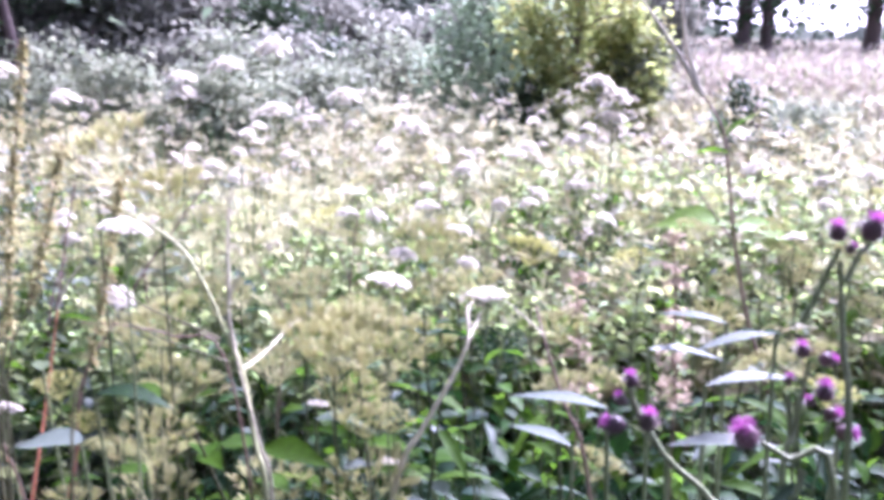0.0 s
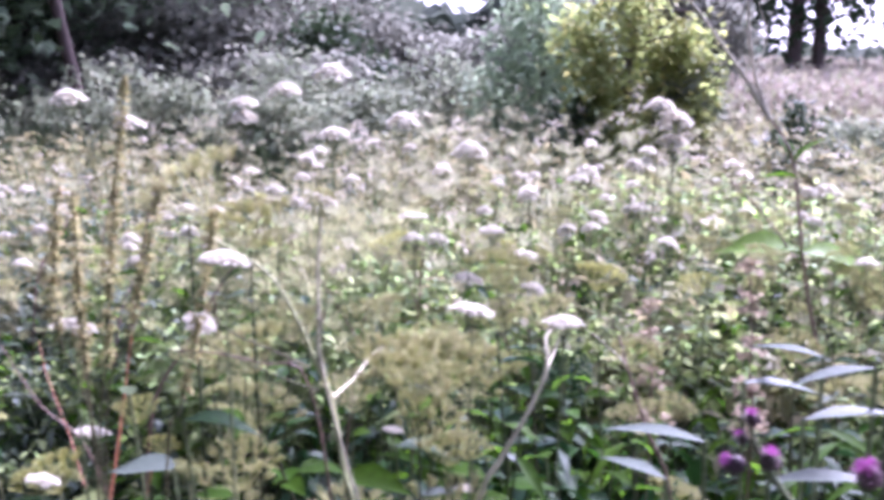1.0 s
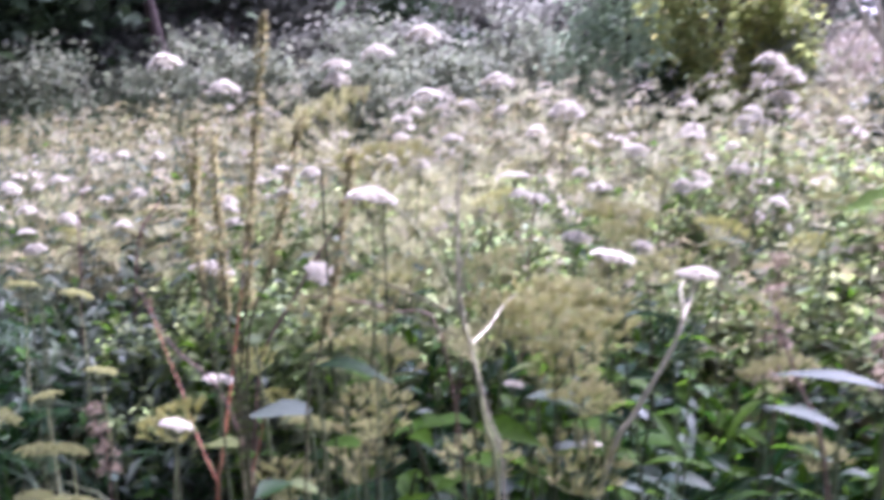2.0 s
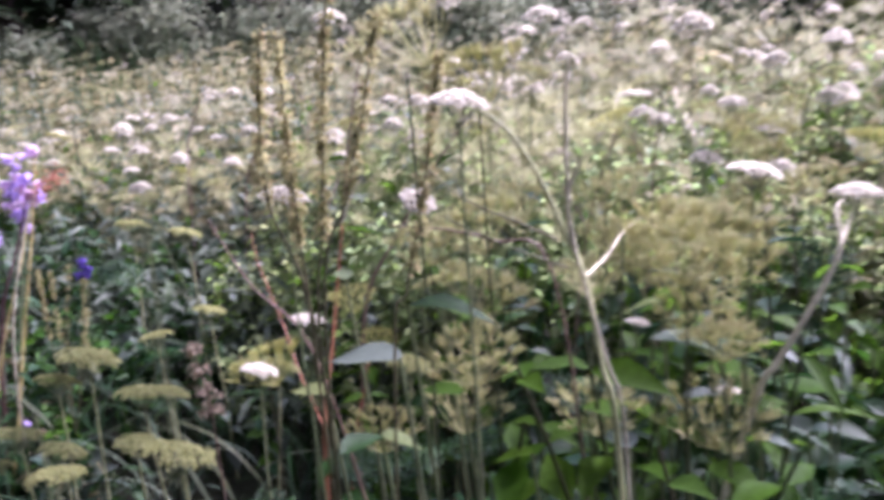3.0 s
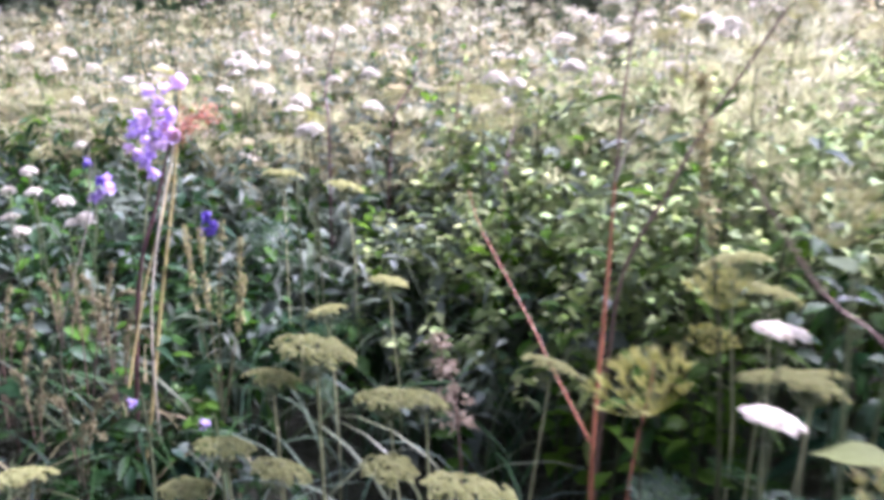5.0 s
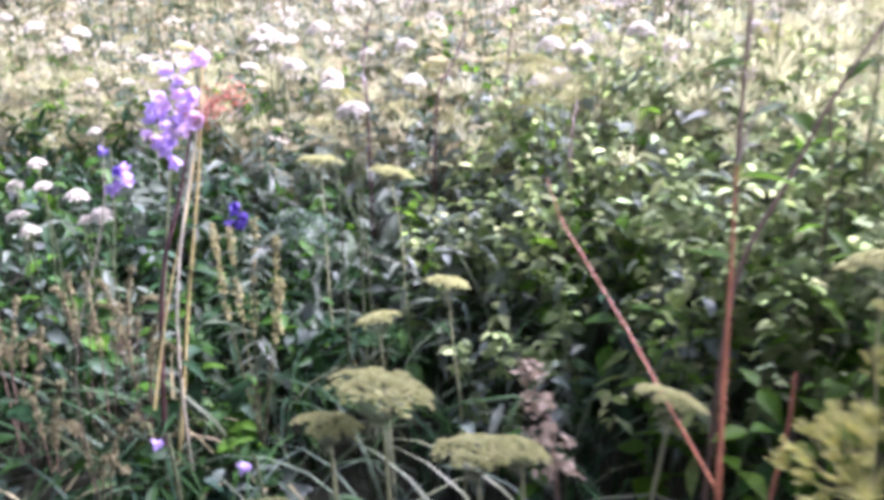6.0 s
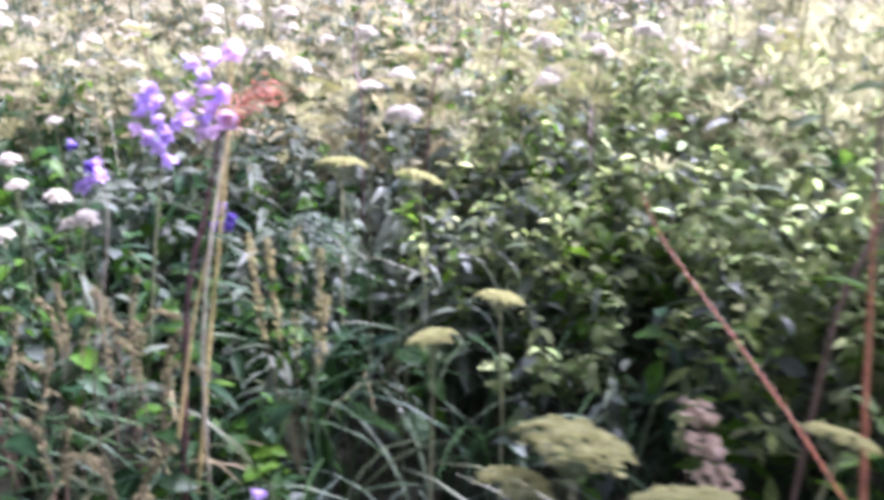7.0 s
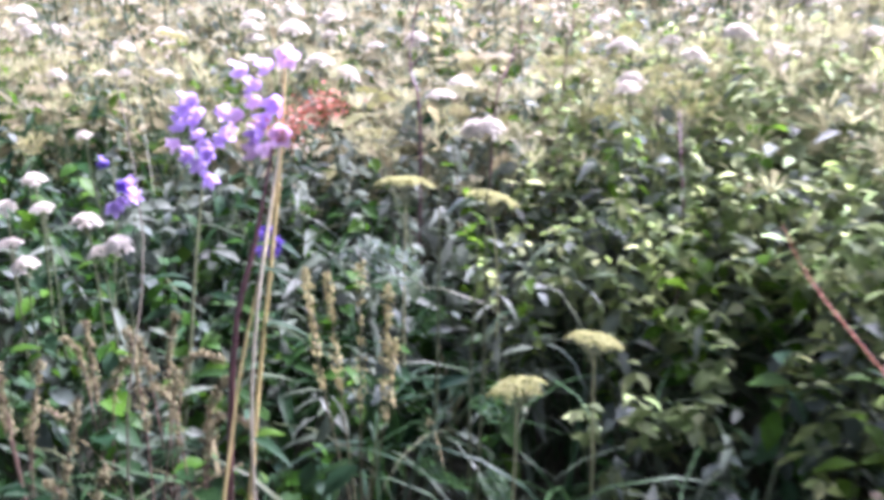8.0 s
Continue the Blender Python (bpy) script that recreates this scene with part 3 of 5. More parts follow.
def leafy_plant(name, height, pairs, kind, size, label, category, group, seed, stem_mat=None):
    """A leafy herb with leaves in crossed pairs, built at the origin."""
    r = np.random.default_rng(seed)
    ob = thing(name, (0, 0, 0), label, category, group)
    line = bow((0, 0, 0), (r.normal(0, .05), r.normal(0, .05), height), 6, r.uniform(-.03, .03))
    g = Geo()
    tube(g, line, .0045, .002, 6)
    part("stem", g.mesh("stem", stem_mat or DARK_STEM), ob)
    for i in range(pairs):
        f = .22 + .78 * (i + .5) / pairs
        k = f * (len(line) - 1)
        a = min(int(k), len(line) - 2)
        p = line[a] + (line[a + 1] - line[a]) * (k - a)
        for s in (0, math.pi):
            part("leaf", LEAF_M[kind], ob, M(p, i * 1.57 + s + r.normal(0, .25), r.uniform(-.25, .55), r.normal(0, .25), size * (1.15 - .55 * f) * r.uniform(.8, 1.15)))
    return ob


def crown_points(r, centre, radii, n, clumps=26, lump=.24):
    """Places for leaves: clumps over an uneven egg, with gaps between them."""
    c = r.normal(0, 1, (clumps, 3))
    c /= np.linalg.norm(c, axis=1)[:, None]
    c *= r.uniform(.45, 1.0, (clumps, 1))
    p = c[r.integers(0, clumps, n)] + r.normal(0, lump, (n, 3)) * [1, 1, .7]
    return np.asarray(centre) + p * np.asarray(radii)


def tree(name, xy, height, trunk_r, centre, radii, n, leaf, mat, label, category, group="", seed=0, lean=0.0, limbs=7, bark=None, clumps=26, lump=.24):
    r = np.random.default_rng(seed)
    base = np.array([xy[0], xy[1], float(ground_z(*xy)) - .05])
    ob = thing(name, base, label, category, group)
    top = np.array([lean, r.normal(0, .15), height])
    g = Geo()
    line = bow((0, 0, 0), top, 9, r.uniform(-.12, .12), .05)
    tube(g, line, trunk_r, trunk_r * .3, 10)
    part("trunk", g.mesh("trunk", bark or BARK), ob)
    for i in range(limbs):
        f = r.uniform(.25, .9)
        p = line[int(f * 8)]
        a = i * 2.4 + r.normal(0, .3)
        e = np.asarray(centre) + np.asarray(radii) * np.array([math.cos(a), math.sin(a), r.uniform(-.6, .7)]) * .8
        g = Geo()
        tube(g, bow(p, e, 6, r.uniform(-.15, .15), .04), trunk_r * .35, trunk_r * .08, 6)
        part("limb", g.mesh("limb", bark or BARK), ob)
    g = Geo()
    pts = crown_points(r, centre, radii, n, clumps, lump)
    pts = pts[pts[:, 2] > .05]
    k = len(pts)
    scatter(g, SEED, pts, rot(r.uniform(0, 6.28, k), r.normal(-.35, .5, k), r.normal(0, .5, k)), (r.uniform(.7, 1.35, k) * leaf)[:, None] * np.array([.75, 1.1, 1.0]))
    part("crown", g.mesh("crown", mat), ob)
    return ob


# ---- ground ----
def ground_sheet():
    k = 180
    s = np.linspace(-1, 1, k)
    ax = np.sign(s) * (np.abs(s) ** 3.2) * 900 + s * 14
    X, Y = np.meshgrid(ax, ax + 3)
    v = np.stack([X, Y, ground_z(X, Y)], -1).reshape(-1, 3)
    i = np.arange((k - 1) * (k - 1))
    a = i // (k - 1) * k + i % (k - 1)
    g = Geo().add(v, np.stack([a, a + 1, a + k + 1, a + k], 1))
    return tagged(new("ground", g.mesh("ground", SOIL)), "soil with moss and leaf litter under the herbs, gap shade in its dark colour", "ground", kind="structure")


ground_sheet()

# ---- unseen trees added behind the walk; their boughs reach over and shade the hollow ----
for i, (x, y, cx, cy, cz, rx, ry, rz) in enumerate([(-2.4, -1.6, 1.0, 1.2, 3.7, 2.0, 1.4, 1.0), (1.2, -2.2, -.2, 1.1, 3.8, 1.8, 1.3, 1.1), (-5.0, -1.6, .8, 1.5, 4.0, 2.0, 1.7, 1.4),
                                                    (-.6, -4.4, 0, .8, 4.6, 2.6, 2.2, 2.3), (-8.5, 1.6, 0, .2, 5.0, 2.6, 2.6, 2.7), (3.9, -4.0, 0, .8, 4.8, 2.6, 2.4, 2.5)]):
    tree("tree", (x, y), cz + rz, .15, (cx, cy, cz), (rx, ry, rz), 7800, .27, TREE_LEAF, "unseen broadleaf tree added to shade the walk and hollow", "tree", "trees at the edge of the wood", 90 + i, limbs=8, clumps=54)
# Unseen leaning tree, added so that its thin bough dims the hollow.
tree("tree", (3.4, 4.7), 5.2, .10, (-3.2, .02, 4.0), (.95, .42, .4), 320, .2, TREE_LEAF, "unseen leaning tree added so that a thin bough shades the hollow", "tree", "trees at the edge of the wood", 98, lean=-1.6, limbs=4, clumps=34)

# ---- the edge of the wood and the shrubs beyond the meadow ----
WOOD = "trees at the edge of the wood"
# Trees 0 and 3 take the paler DUSKY_LEAF as painted haze.
for i, (x, y, h, cz, rr) in enumerate([(-8.1, 13.6, 9, 4.2, 3.0), (-10.6, 12.6, 10, 4.0, 3.1), (-12.8, 14.5, 9, 4.2, 3.2), (-6.9, 16.5, 9, 4.4, 3.0),
                                      (-10.0, 17.5, 10, 4.2, 3.2), (-14.5, 11.0, 10, 4.0, 3.2), (-9.6, 10.4, 9, 4.0, 2.8), (-10.4, 7.6, 9, 4.0, 3.0), (-13.5, 7.5, 10, 4.2, 3.2)]):
    tree("tree", (x, y), h, .17, (0.2, 0, cz), (rr, rr, cz * .82), 9000, .22, DUSKY_LEAF if i in (0, 3) else TREE_LEAF,
         "tall broadleaf tree with dark low-hanging boughs", "tree", WOOD, 100 + i, lean=(-.9 if i == 0 else .3), clumps=48)
# These shrubs and clumps carry the haze in their leaf colour.
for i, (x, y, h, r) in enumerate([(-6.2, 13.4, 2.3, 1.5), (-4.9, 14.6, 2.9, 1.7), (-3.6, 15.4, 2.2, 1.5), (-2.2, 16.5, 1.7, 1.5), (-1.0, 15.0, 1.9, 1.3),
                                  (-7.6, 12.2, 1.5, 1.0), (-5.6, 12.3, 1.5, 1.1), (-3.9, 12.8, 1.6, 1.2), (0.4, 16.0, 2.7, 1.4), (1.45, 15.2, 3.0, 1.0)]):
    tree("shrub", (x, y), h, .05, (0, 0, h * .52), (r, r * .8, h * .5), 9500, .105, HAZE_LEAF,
         "shrub behind the flowers, haze put into its grey-green leaves", "shrub", "shrubs behind the meadow", 140 + i, limbs=6, clumps=60, lump=.17)
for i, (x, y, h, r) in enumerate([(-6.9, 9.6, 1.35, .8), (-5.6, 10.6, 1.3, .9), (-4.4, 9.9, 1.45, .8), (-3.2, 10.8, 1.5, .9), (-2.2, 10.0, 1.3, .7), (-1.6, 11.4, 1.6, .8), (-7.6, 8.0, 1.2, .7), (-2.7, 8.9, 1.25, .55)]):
    tree("shrub", (x, y), h * .8, .02, (0, 0, h * .55), (r, r * .8, h * .42), 2900, .075, MUTED_LEAF, "clump of tall leafy herbs behind the flowers, paled by painted haze", "shrub", "leafy clumps behind the flowers", 210 + i, limbs=4, clumps=26)
tree("shrub", (-3.4, 13.6), 2.2, .06, (0, 0, 1.15), (.75, .7, 1.0), 3000, .10, TREE_LEAF, "dark rounded shrub among paler ones", "shrub", "shrubs behind the meadow", 160)
tree("shrub", (-0.35, 10.3), 2.4, .05, (0, 0, 1.4), (.7, .7, 1.0), 4600, .08, DUSKY_LEAF, "dusky green bush beside the yellowing one", "shrub", "shrubs behind the meadow", 161, clumps=30)
tree("yellow_shrub", (.50, 8.7), 2.6, .05, (.04, 0, 1.5), (.66, .5, 1.05), 3400, .075, YELLOW_LEAF, "bushy shrub with yellowing leaves", "shrub", "yellowing shrubs", 165, clumps=15, lump=.2)
tree("yellow_shrub", (.92, 8.8), 1.6, .03, (0, 0, .95), (.36, .35, .62), 1500, .07, YELLOW_LEAF, "lower yellow-green shrub beside the taller one", "shrub", "yellowing shrubs", 164, clumps=26, lump=.16)
# Dark clump added where the yellow shrub's foot lies in shade.
tree("shrub", (.02, 8.6), 1.3, .04, (0, 0, .75), (.30, .3, .6), 2600, .06, TREE_LEAF, "dark leaf clump for the shaded gap at the yellow shrub's foot", "shrub", "shrubs behind the meadow", 163, clumps=20)
for i, (x, y, h, rr) in enumerate([(1.98, 8.5, 1.15, .45), (1.0, 8.9, 1.5, .34), (2.7, 9.4, 1.0, .6)]):
    tree("shrub", (x, y), h, .03, (0, 0, h * .62), (rr, rr, h * .45), 2400, .055, MUTED_LEAF if i else TREE_LEAF, "low green bramble bush in the tall grass", "shrub", "low bushes in the grass", 170 + i, clumps=30, lump=.16)
for i, (x, y, h, tr) in enumerate([(4.97, 23.8, 11, .20), (5.5, 24.0, 12, .17), (3.2, 24.5, 11, .19), (8.6, 26.0, 12, .22), (2.0, 25.5, 10, .18)]):
    tree("tree", (x, y), h, tr, (.1, 0, 4.5), (2.3, 2.1, 3.0), 3600, .2, TREE_LEAF, "slender tree with a bare lower trunk against the bright sky", "tree", "trees against the sky", 180 + i, limbs=9, clumps=34)
tree("shrub", (1.2, 20), 3.6, .06, (0, 0, 1.8), (1.6, 1.3, 1.8), 6000, .11, MUTED_LEAF, "tall shrub below the trees, haze put into its greyish leaves", "shrub", "shrubs behind the meadow", 190, clumps=46, lump=.17)

tree("tree", (-5.72, 11.0), 7.5, .085, (-1.6, .3, 6.0), (1.8, 1.6, 1.6), 1500, .2, TREE_LEAF, "slanting bare trunk before the dark wood", "tree", "trees at the edge of the wood", 195, lean=-1.7, limbs=5, bark=BARK)


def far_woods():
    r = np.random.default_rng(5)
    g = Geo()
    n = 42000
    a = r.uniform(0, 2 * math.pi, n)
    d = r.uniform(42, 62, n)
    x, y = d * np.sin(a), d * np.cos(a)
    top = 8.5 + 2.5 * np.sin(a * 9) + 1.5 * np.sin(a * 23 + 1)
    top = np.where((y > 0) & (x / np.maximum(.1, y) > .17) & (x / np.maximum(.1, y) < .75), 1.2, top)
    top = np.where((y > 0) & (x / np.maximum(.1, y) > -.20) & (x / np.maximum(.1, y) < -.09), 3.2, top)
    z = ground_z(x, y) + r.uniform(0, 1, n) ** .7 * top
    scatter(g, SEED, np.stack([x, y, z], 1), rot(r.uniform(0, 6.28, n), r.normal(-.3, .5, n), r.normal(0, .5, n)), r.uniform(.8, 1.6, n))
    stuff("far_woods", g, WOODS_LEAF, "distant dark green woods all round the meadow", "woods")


far_woods()


# ---- undergrowth that nobody could count ----
EYE_LINE = np.array([(e[0], e[1]) for _, e, _, _ in PATH])


def clear_of_path(x, y, gap):
    d = np.full(np.shape(x), 9.0)
    for (ax, ay), (bx, by) in zip(EYE_LINE[:-1], EYE_LINE[1:]):
        lx, ly = bx - ax, by - ay
        s = np.clip(((x - ax) * lx + (y - ay) * ly) / (lx * lx + ly * ly + 1e-9), 0, 1)
        d = np.minimum(d, np.hypot(x - ax - s * lx, y - ay - s * ly))
    return d > gap


def field(x, y):
    """How high the flowers stand: chest-high ahead, lower towards the wood."""
    s = np.clip((-.7 - np.asarray(x, float)) / 1.5, 0, 1)
    s = s * s * (3 - 2 * s)
    return 1.0 - .36 * s * np.clip(1.25 - .09 * np.asarray(y, float), .15, 1)


def bank(x, y):
    """The herbs rise gently from the hollow's bottom to its far side."""
    x, y = np.asarray(x, float), np.asarray(y, float)
    across = np.clip((x + 2.5) / .4, 0, 1) * np.clip((-.35 - x) / .4, 0, 1) * np.clip((y - 2.1) / .4, 0, 1)
    return 1 - .16 * across * (1 - np.clip((y - 2.4) / 1.5, 0, 1))


def canopy(x, y):
    """How high the leafy herbs stand: waist-high in the field, knee-high in the hollow."""
    hollow = np.exp(-((((x + 1.75) / 1.3) ** 2 + ((y - 2.15) / 1.05) ** 2) ** 2))
    return field(x, y) * (.74 + .10 * np.sin(x * 2.1 + y * 1.3) + .05 * np.sin(x * 5.3 - y * 4.1)) * (1 - .10 * hollow) * bank(x, y)


def wedge(n, y0, y1, left=1.2, right=.62, pad=.9):
    """Places over the ground that lies ahead of the walk, evenly spread."""
    y = np.sqrt(rng.uniform((y0 + 2) ** 2, (y1 + 2) ** 2, n)) - 2
    lo, hi = -left * y - pad, right * y + pad * .8
    return lo + rng.uniform(0, 1, n) * (hi - lo), y


def in_hollow(x, y):
    return ((x + 1.75) / 1.35) ** 2 + ((y - 2.15) / 1.12) ** 2 < 1


def gap(x, y):
    """The bare, shady bottom of the hollow, with a few plants only."""
    return (((x + 1.40) / .95) ** 2 + ((y - 1.98) / .66) ** 2 < 1) & (np.sin(x * 9.1 + y * 4) * np.sin(y * 8.3 - x * 3) > -.75)


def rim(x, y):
    """The far edge of the hollow; its sunlight is put into paler leaves."""
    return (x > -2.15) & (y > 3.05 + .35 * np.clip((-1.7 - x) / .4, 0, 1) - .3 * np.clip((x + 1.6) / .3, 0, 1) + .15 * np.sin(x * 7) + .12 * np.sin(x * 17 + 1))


def herbs(n, y0, y1, tpl, size, pairs, gap, hmul=1.0, zone=None, tilt=(-.85, .35), low=.4):
    """Leafy stems, their leaves in crossed pairs, as one mesh."""
    x, y = wedge(n, y0, y1)
    ok = clear_of_path(x, y, gap)
    if zone is not None:
        ok &= zone(x, y)
    patch = np.sin(x * 4.3 + 1.3 * np.sin(y * 3.1)) * np.sin(y * 4.9 + 1.1 * np.sin(x * 2.7))
    ok &= (patch > -.32) | ~in_hollow(x, y) | (rng.random(n) < .15)
    x, y = x[ok], y[ok]
    n = len(x)
    h = canopy(x, y) * rng.uniform(.62, 1.08, n) * hmul
    lean = rng.normal(0, .09, (n, 2))
    gz = ground_z(x, y)
    g = Geo()
    yaw0 = rng.uniform(0, 6.28, n)
    for i in range(pairs):
        f = low + (1 - low) * (i + .6) / pairs
        p = np.stack([x + lean[:, 0] * f * h, y + lean[:, 1] * f * h, gz + h * f], 1)
        for s in (0, math.pi):
            scatter(g, tpl, p + rng.normal(0, .008, (n, 3)), rot(yaw0 + i * 1.57 + s + rng.normal(0, .3, n), rng.uniform(*tilt, n), rng.normal(0, .4, n)),
                    size * (1.15 - .5 * f) * rng.uniform(.7, 1.2, n))
    return g, np.stack([x, y, gz], 1), np.stack([x + lean[:, 0] * h, y + lean[:, 1] * h, gz + h], 1)


def thin_stems(geo, a, b, r):
    """Straight three-sided stems from a to b, many at once."""
    n = len(a)
    t = np.arange(3) * 2.0944
    ring = np.stack([np.cos(t), np.sin(t), 0 * t], 1)
    v = np.concatenate([a[:, None] + ring[None] * r, b[:, None] + ring[None] * r * .6], 1)
    q = np.array([(j, (j + 1) % 3, 3 + (j + 1) % 3, 3 + j) for j in range(3)])
    return geo.add(v, q[None] + (np.arange(n) * 6)[:, None, None])


# Shade is painted into LEAF near the walk; LEAF_MID is lighter farther in.
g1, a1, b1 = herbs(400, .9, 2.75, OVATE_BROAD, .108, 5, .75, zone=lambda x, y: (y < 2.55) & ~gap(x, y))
stuff("undergrowth", g1, LEAF, "dense leafy herbs, nettle-like, between the flowers, shade put into their dark green", "undergrowth")
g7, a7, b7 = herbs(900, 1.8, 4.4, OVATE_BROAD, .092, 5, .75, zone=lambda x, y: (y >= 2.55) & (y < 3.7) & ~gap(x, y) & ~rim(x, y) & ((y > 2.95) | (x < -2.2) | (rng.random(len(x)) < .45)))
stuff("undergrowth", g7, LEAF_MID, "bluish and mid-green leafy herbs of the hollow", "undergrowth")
g8, a8, b8 = herbs(480, 2.75, 4.2, LANCE, .15, 4, .9, 1.06, zone=lambda x, y: (x < -.9) & (x > -3.3))
# Pale leaves stand in for bluish glints of sky on the foliage.
g9, a9, b9 = herbs(180, 1.9, 3.8, OVATE_BROAD, .085, 4, .75, zone=lambda x, y: (x < -1.0) & ~gap(x, y))
stuff("undergrowth", g9, LEAF_PALE, "pale leaves painting bluish sky glints among the hollow's dark ones", "undergrowth")
stuff("undergrowth", g8, LEAF_GLAUCOUS, "pale grey-green narrow leaves at the hollow's far side", "undergrowth")
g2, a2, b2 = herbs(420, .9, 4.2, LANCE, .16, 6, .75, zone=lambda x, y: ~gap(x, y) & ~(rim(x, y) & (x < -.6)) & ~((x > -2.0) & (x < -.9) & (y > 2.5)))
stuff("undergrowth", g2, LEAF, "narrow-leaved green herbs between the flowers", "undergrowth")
g3, a3, b3 = herbs(1100, 2.2, 5.5, OVATE_BROAD, .092, 4, .9, 1.05, zone=lambda x, y: (y > 3.9) | (x > -1.3) & ~in_hollow(x, y) & ((y > 2.8) | (x > -.8)))
stuff("undergrowth", g3, LEAF_BRIGHT, "fresh light green leaves above the darker herbs", "undergrowth")
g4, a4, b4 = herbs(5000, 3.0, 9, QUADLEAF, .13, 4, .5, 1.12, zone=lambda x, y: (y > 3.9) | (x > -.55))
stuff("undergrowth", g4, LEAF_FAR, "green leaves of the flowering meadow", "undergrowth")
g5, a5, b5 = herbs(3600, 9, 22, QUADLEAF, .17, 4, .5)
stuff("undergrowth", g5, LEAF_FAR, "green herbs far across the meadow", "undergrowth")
# Rim leaves take colours that already hold the sunlight.
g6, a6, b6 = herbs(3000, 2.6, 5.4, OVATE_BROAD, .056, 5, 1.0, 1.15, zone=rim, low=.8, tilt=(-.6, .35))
stuff("undergrowth", g6, LEAF_YELLOW, "yellowish green leaves at the hollow's far rim, sunlight in their colour", "undergrowth")
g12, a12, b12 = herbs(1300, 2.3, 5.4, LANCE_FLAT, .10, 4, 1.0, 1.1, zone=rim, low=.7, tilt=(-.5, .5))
stuff("undergrowth", g12, LEAF_YELLOW, "narrow yellowish green leaves at the hollow's far rim, sunlight in their colour", "undergrowth")
g10, a10, b10 = herbs(1500, 3.2, 7.0, OVATE_BROAD, .075, 4, .9, 1.16, zone=lambda x, y: (x < -1.2) & (x > -.95 * y), low=.55)
stuff("undergrowth", g10, LEAF_GLAUCOUS, "soft grey-green leaves between the white umbels", "undergrowth")
g11, a11, b11 = herbs(330, 3.0, 4.0, OVATE_BROAD, .075, 4, .9, 1.1, zone=lambda x, y: (x < -1.1) & (x > -2.2), low=.6)
stuff("undergrowth", g11, LEAF_BRIGHT, "fresh green leaves at the hollow's far side", "undergrowth")
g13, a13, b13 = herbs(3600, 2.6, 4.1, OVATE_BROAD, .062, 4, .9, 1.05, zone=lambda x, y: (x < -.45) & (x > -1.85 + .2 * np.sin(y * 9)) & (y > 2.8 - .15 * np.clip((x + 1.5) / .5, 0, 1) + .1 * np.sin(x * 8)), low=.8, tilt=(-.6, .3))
stuff("undergrowth", g13, LEAF_SOFT, "soft leaves that cover the hollow's far bank, sunlight in their pale green", "undergrowth")
gs = Geo()
for a, b in ((a1, b1), (a2, b2), (a3, b3), (a6, b6), (a7, b7), (a8, b8), (a9, b9)):
    thin_stems(gs, a, b, .0018)
stuff("undergrowth_stems", gs, DARK_STEM, "thin green stems of the leafy herbs", "undergrowth")


def grass(n, y0, y1, length, mat, label, gap, tpl=BLADE, zone=None, tuft=7):
    x, y = wedge(n, y0, y1)
    ok = clear_of_path(x, y, gap)
    if zone is not None:
        ok &= zone(x, y)
    x, y = np.repeat(x[ok], tuft), np.repeat(y[ok], tuft)
    k = len(x)
    x, y = x + rng.normal(0, .025, k), y + rng.normal(0, .025, k)
    g = Geo()
    s = length * rng.uniform(.55, 1.15, k)
    scatter(g, tpl, np.stack([x, y, ground_z(x, y)], 1), rot(rng.uniform(0, 6.28, k), rng.normal(0, .22, k), rng.normal(0, .15, k)),
            np.stack([rng.uniform(.25, .5, k), s, s], 1))
    return stuff("grass", g, mat, label, "grass")


grass(260, .8, 4.5, .62, GRASS, "long arching grass blades among the herbs", .45, zone=lambda x, y: ~gap(x, y))
grass(280, 1.5, 3.9, .60, GRASS, "bluish arching grass in the hollow", .45, zone=lambda x, y: (x < -.9) & (y > 1.2) & ~gap(x, y), tuft=6)
grass(80, 1.6, 3.3, .60, GRASS_PALE, "pale bluish arching grass in the hollow", .5, zone=lambda x, y: (x < -1.1) & (x > -3.2) & (y > 1.4), tuft=3)
grass(45, 1.9, 3.1, .56, GRASS_PALE, "pale arching grass at the bottom of the hollow", .5, zone=lambda x, y: (x < -1.15) & (x > -2.1), tuft=4)
grass(60, 1.2, 3.2, .5, DRY_GRASS, "withered straw-coloured grass at the hollow's edge", .45, zone=lambda x, y: (x < -2.15) & (x > -3.3), tuft=5)
grass(900, 4, 11, 1.0, GRASS, "tall meadow grass among the flowers", .5, BLADE_STIFF, tuft=5)


def pink_meadow():
    n = 14000
    y = rng.uniform(13, 42, n)
    x = 1.2 + rng.uniform(0, 1, n) * (y * .75)
    g = Geo()
    h = rng.uniform(.75, 1.25, n)
    gz = ground_z(x, y)
    scatter(g, BLADE_STIFF, np.stack([x, y, gz], 1), rot(rng.uniform(0, 6.28, n), rng.normal(0, .15, n), 0), np.stack([np.full(n, .8), h, h], 1))
    for k in range(3):
        scatter(g, SEED, np.stack([x + rng.normal(0, .05, n), y + rng.normal(0, .05, n), gz + h * rng.uniform(.8, .98, n)], 1), rot(rng.uniform(0, 6.28, n), rng.uniform(.3, 1.4, n), 0), np.stack([np.full(n, .06), np.full(n, .16), np.full(n, .1)], 1))
    stuff("flowering_grass", g, PINK_GRASS, "pinkish flowering grass on the far side of the meadow", "grass")


pink_meadow()


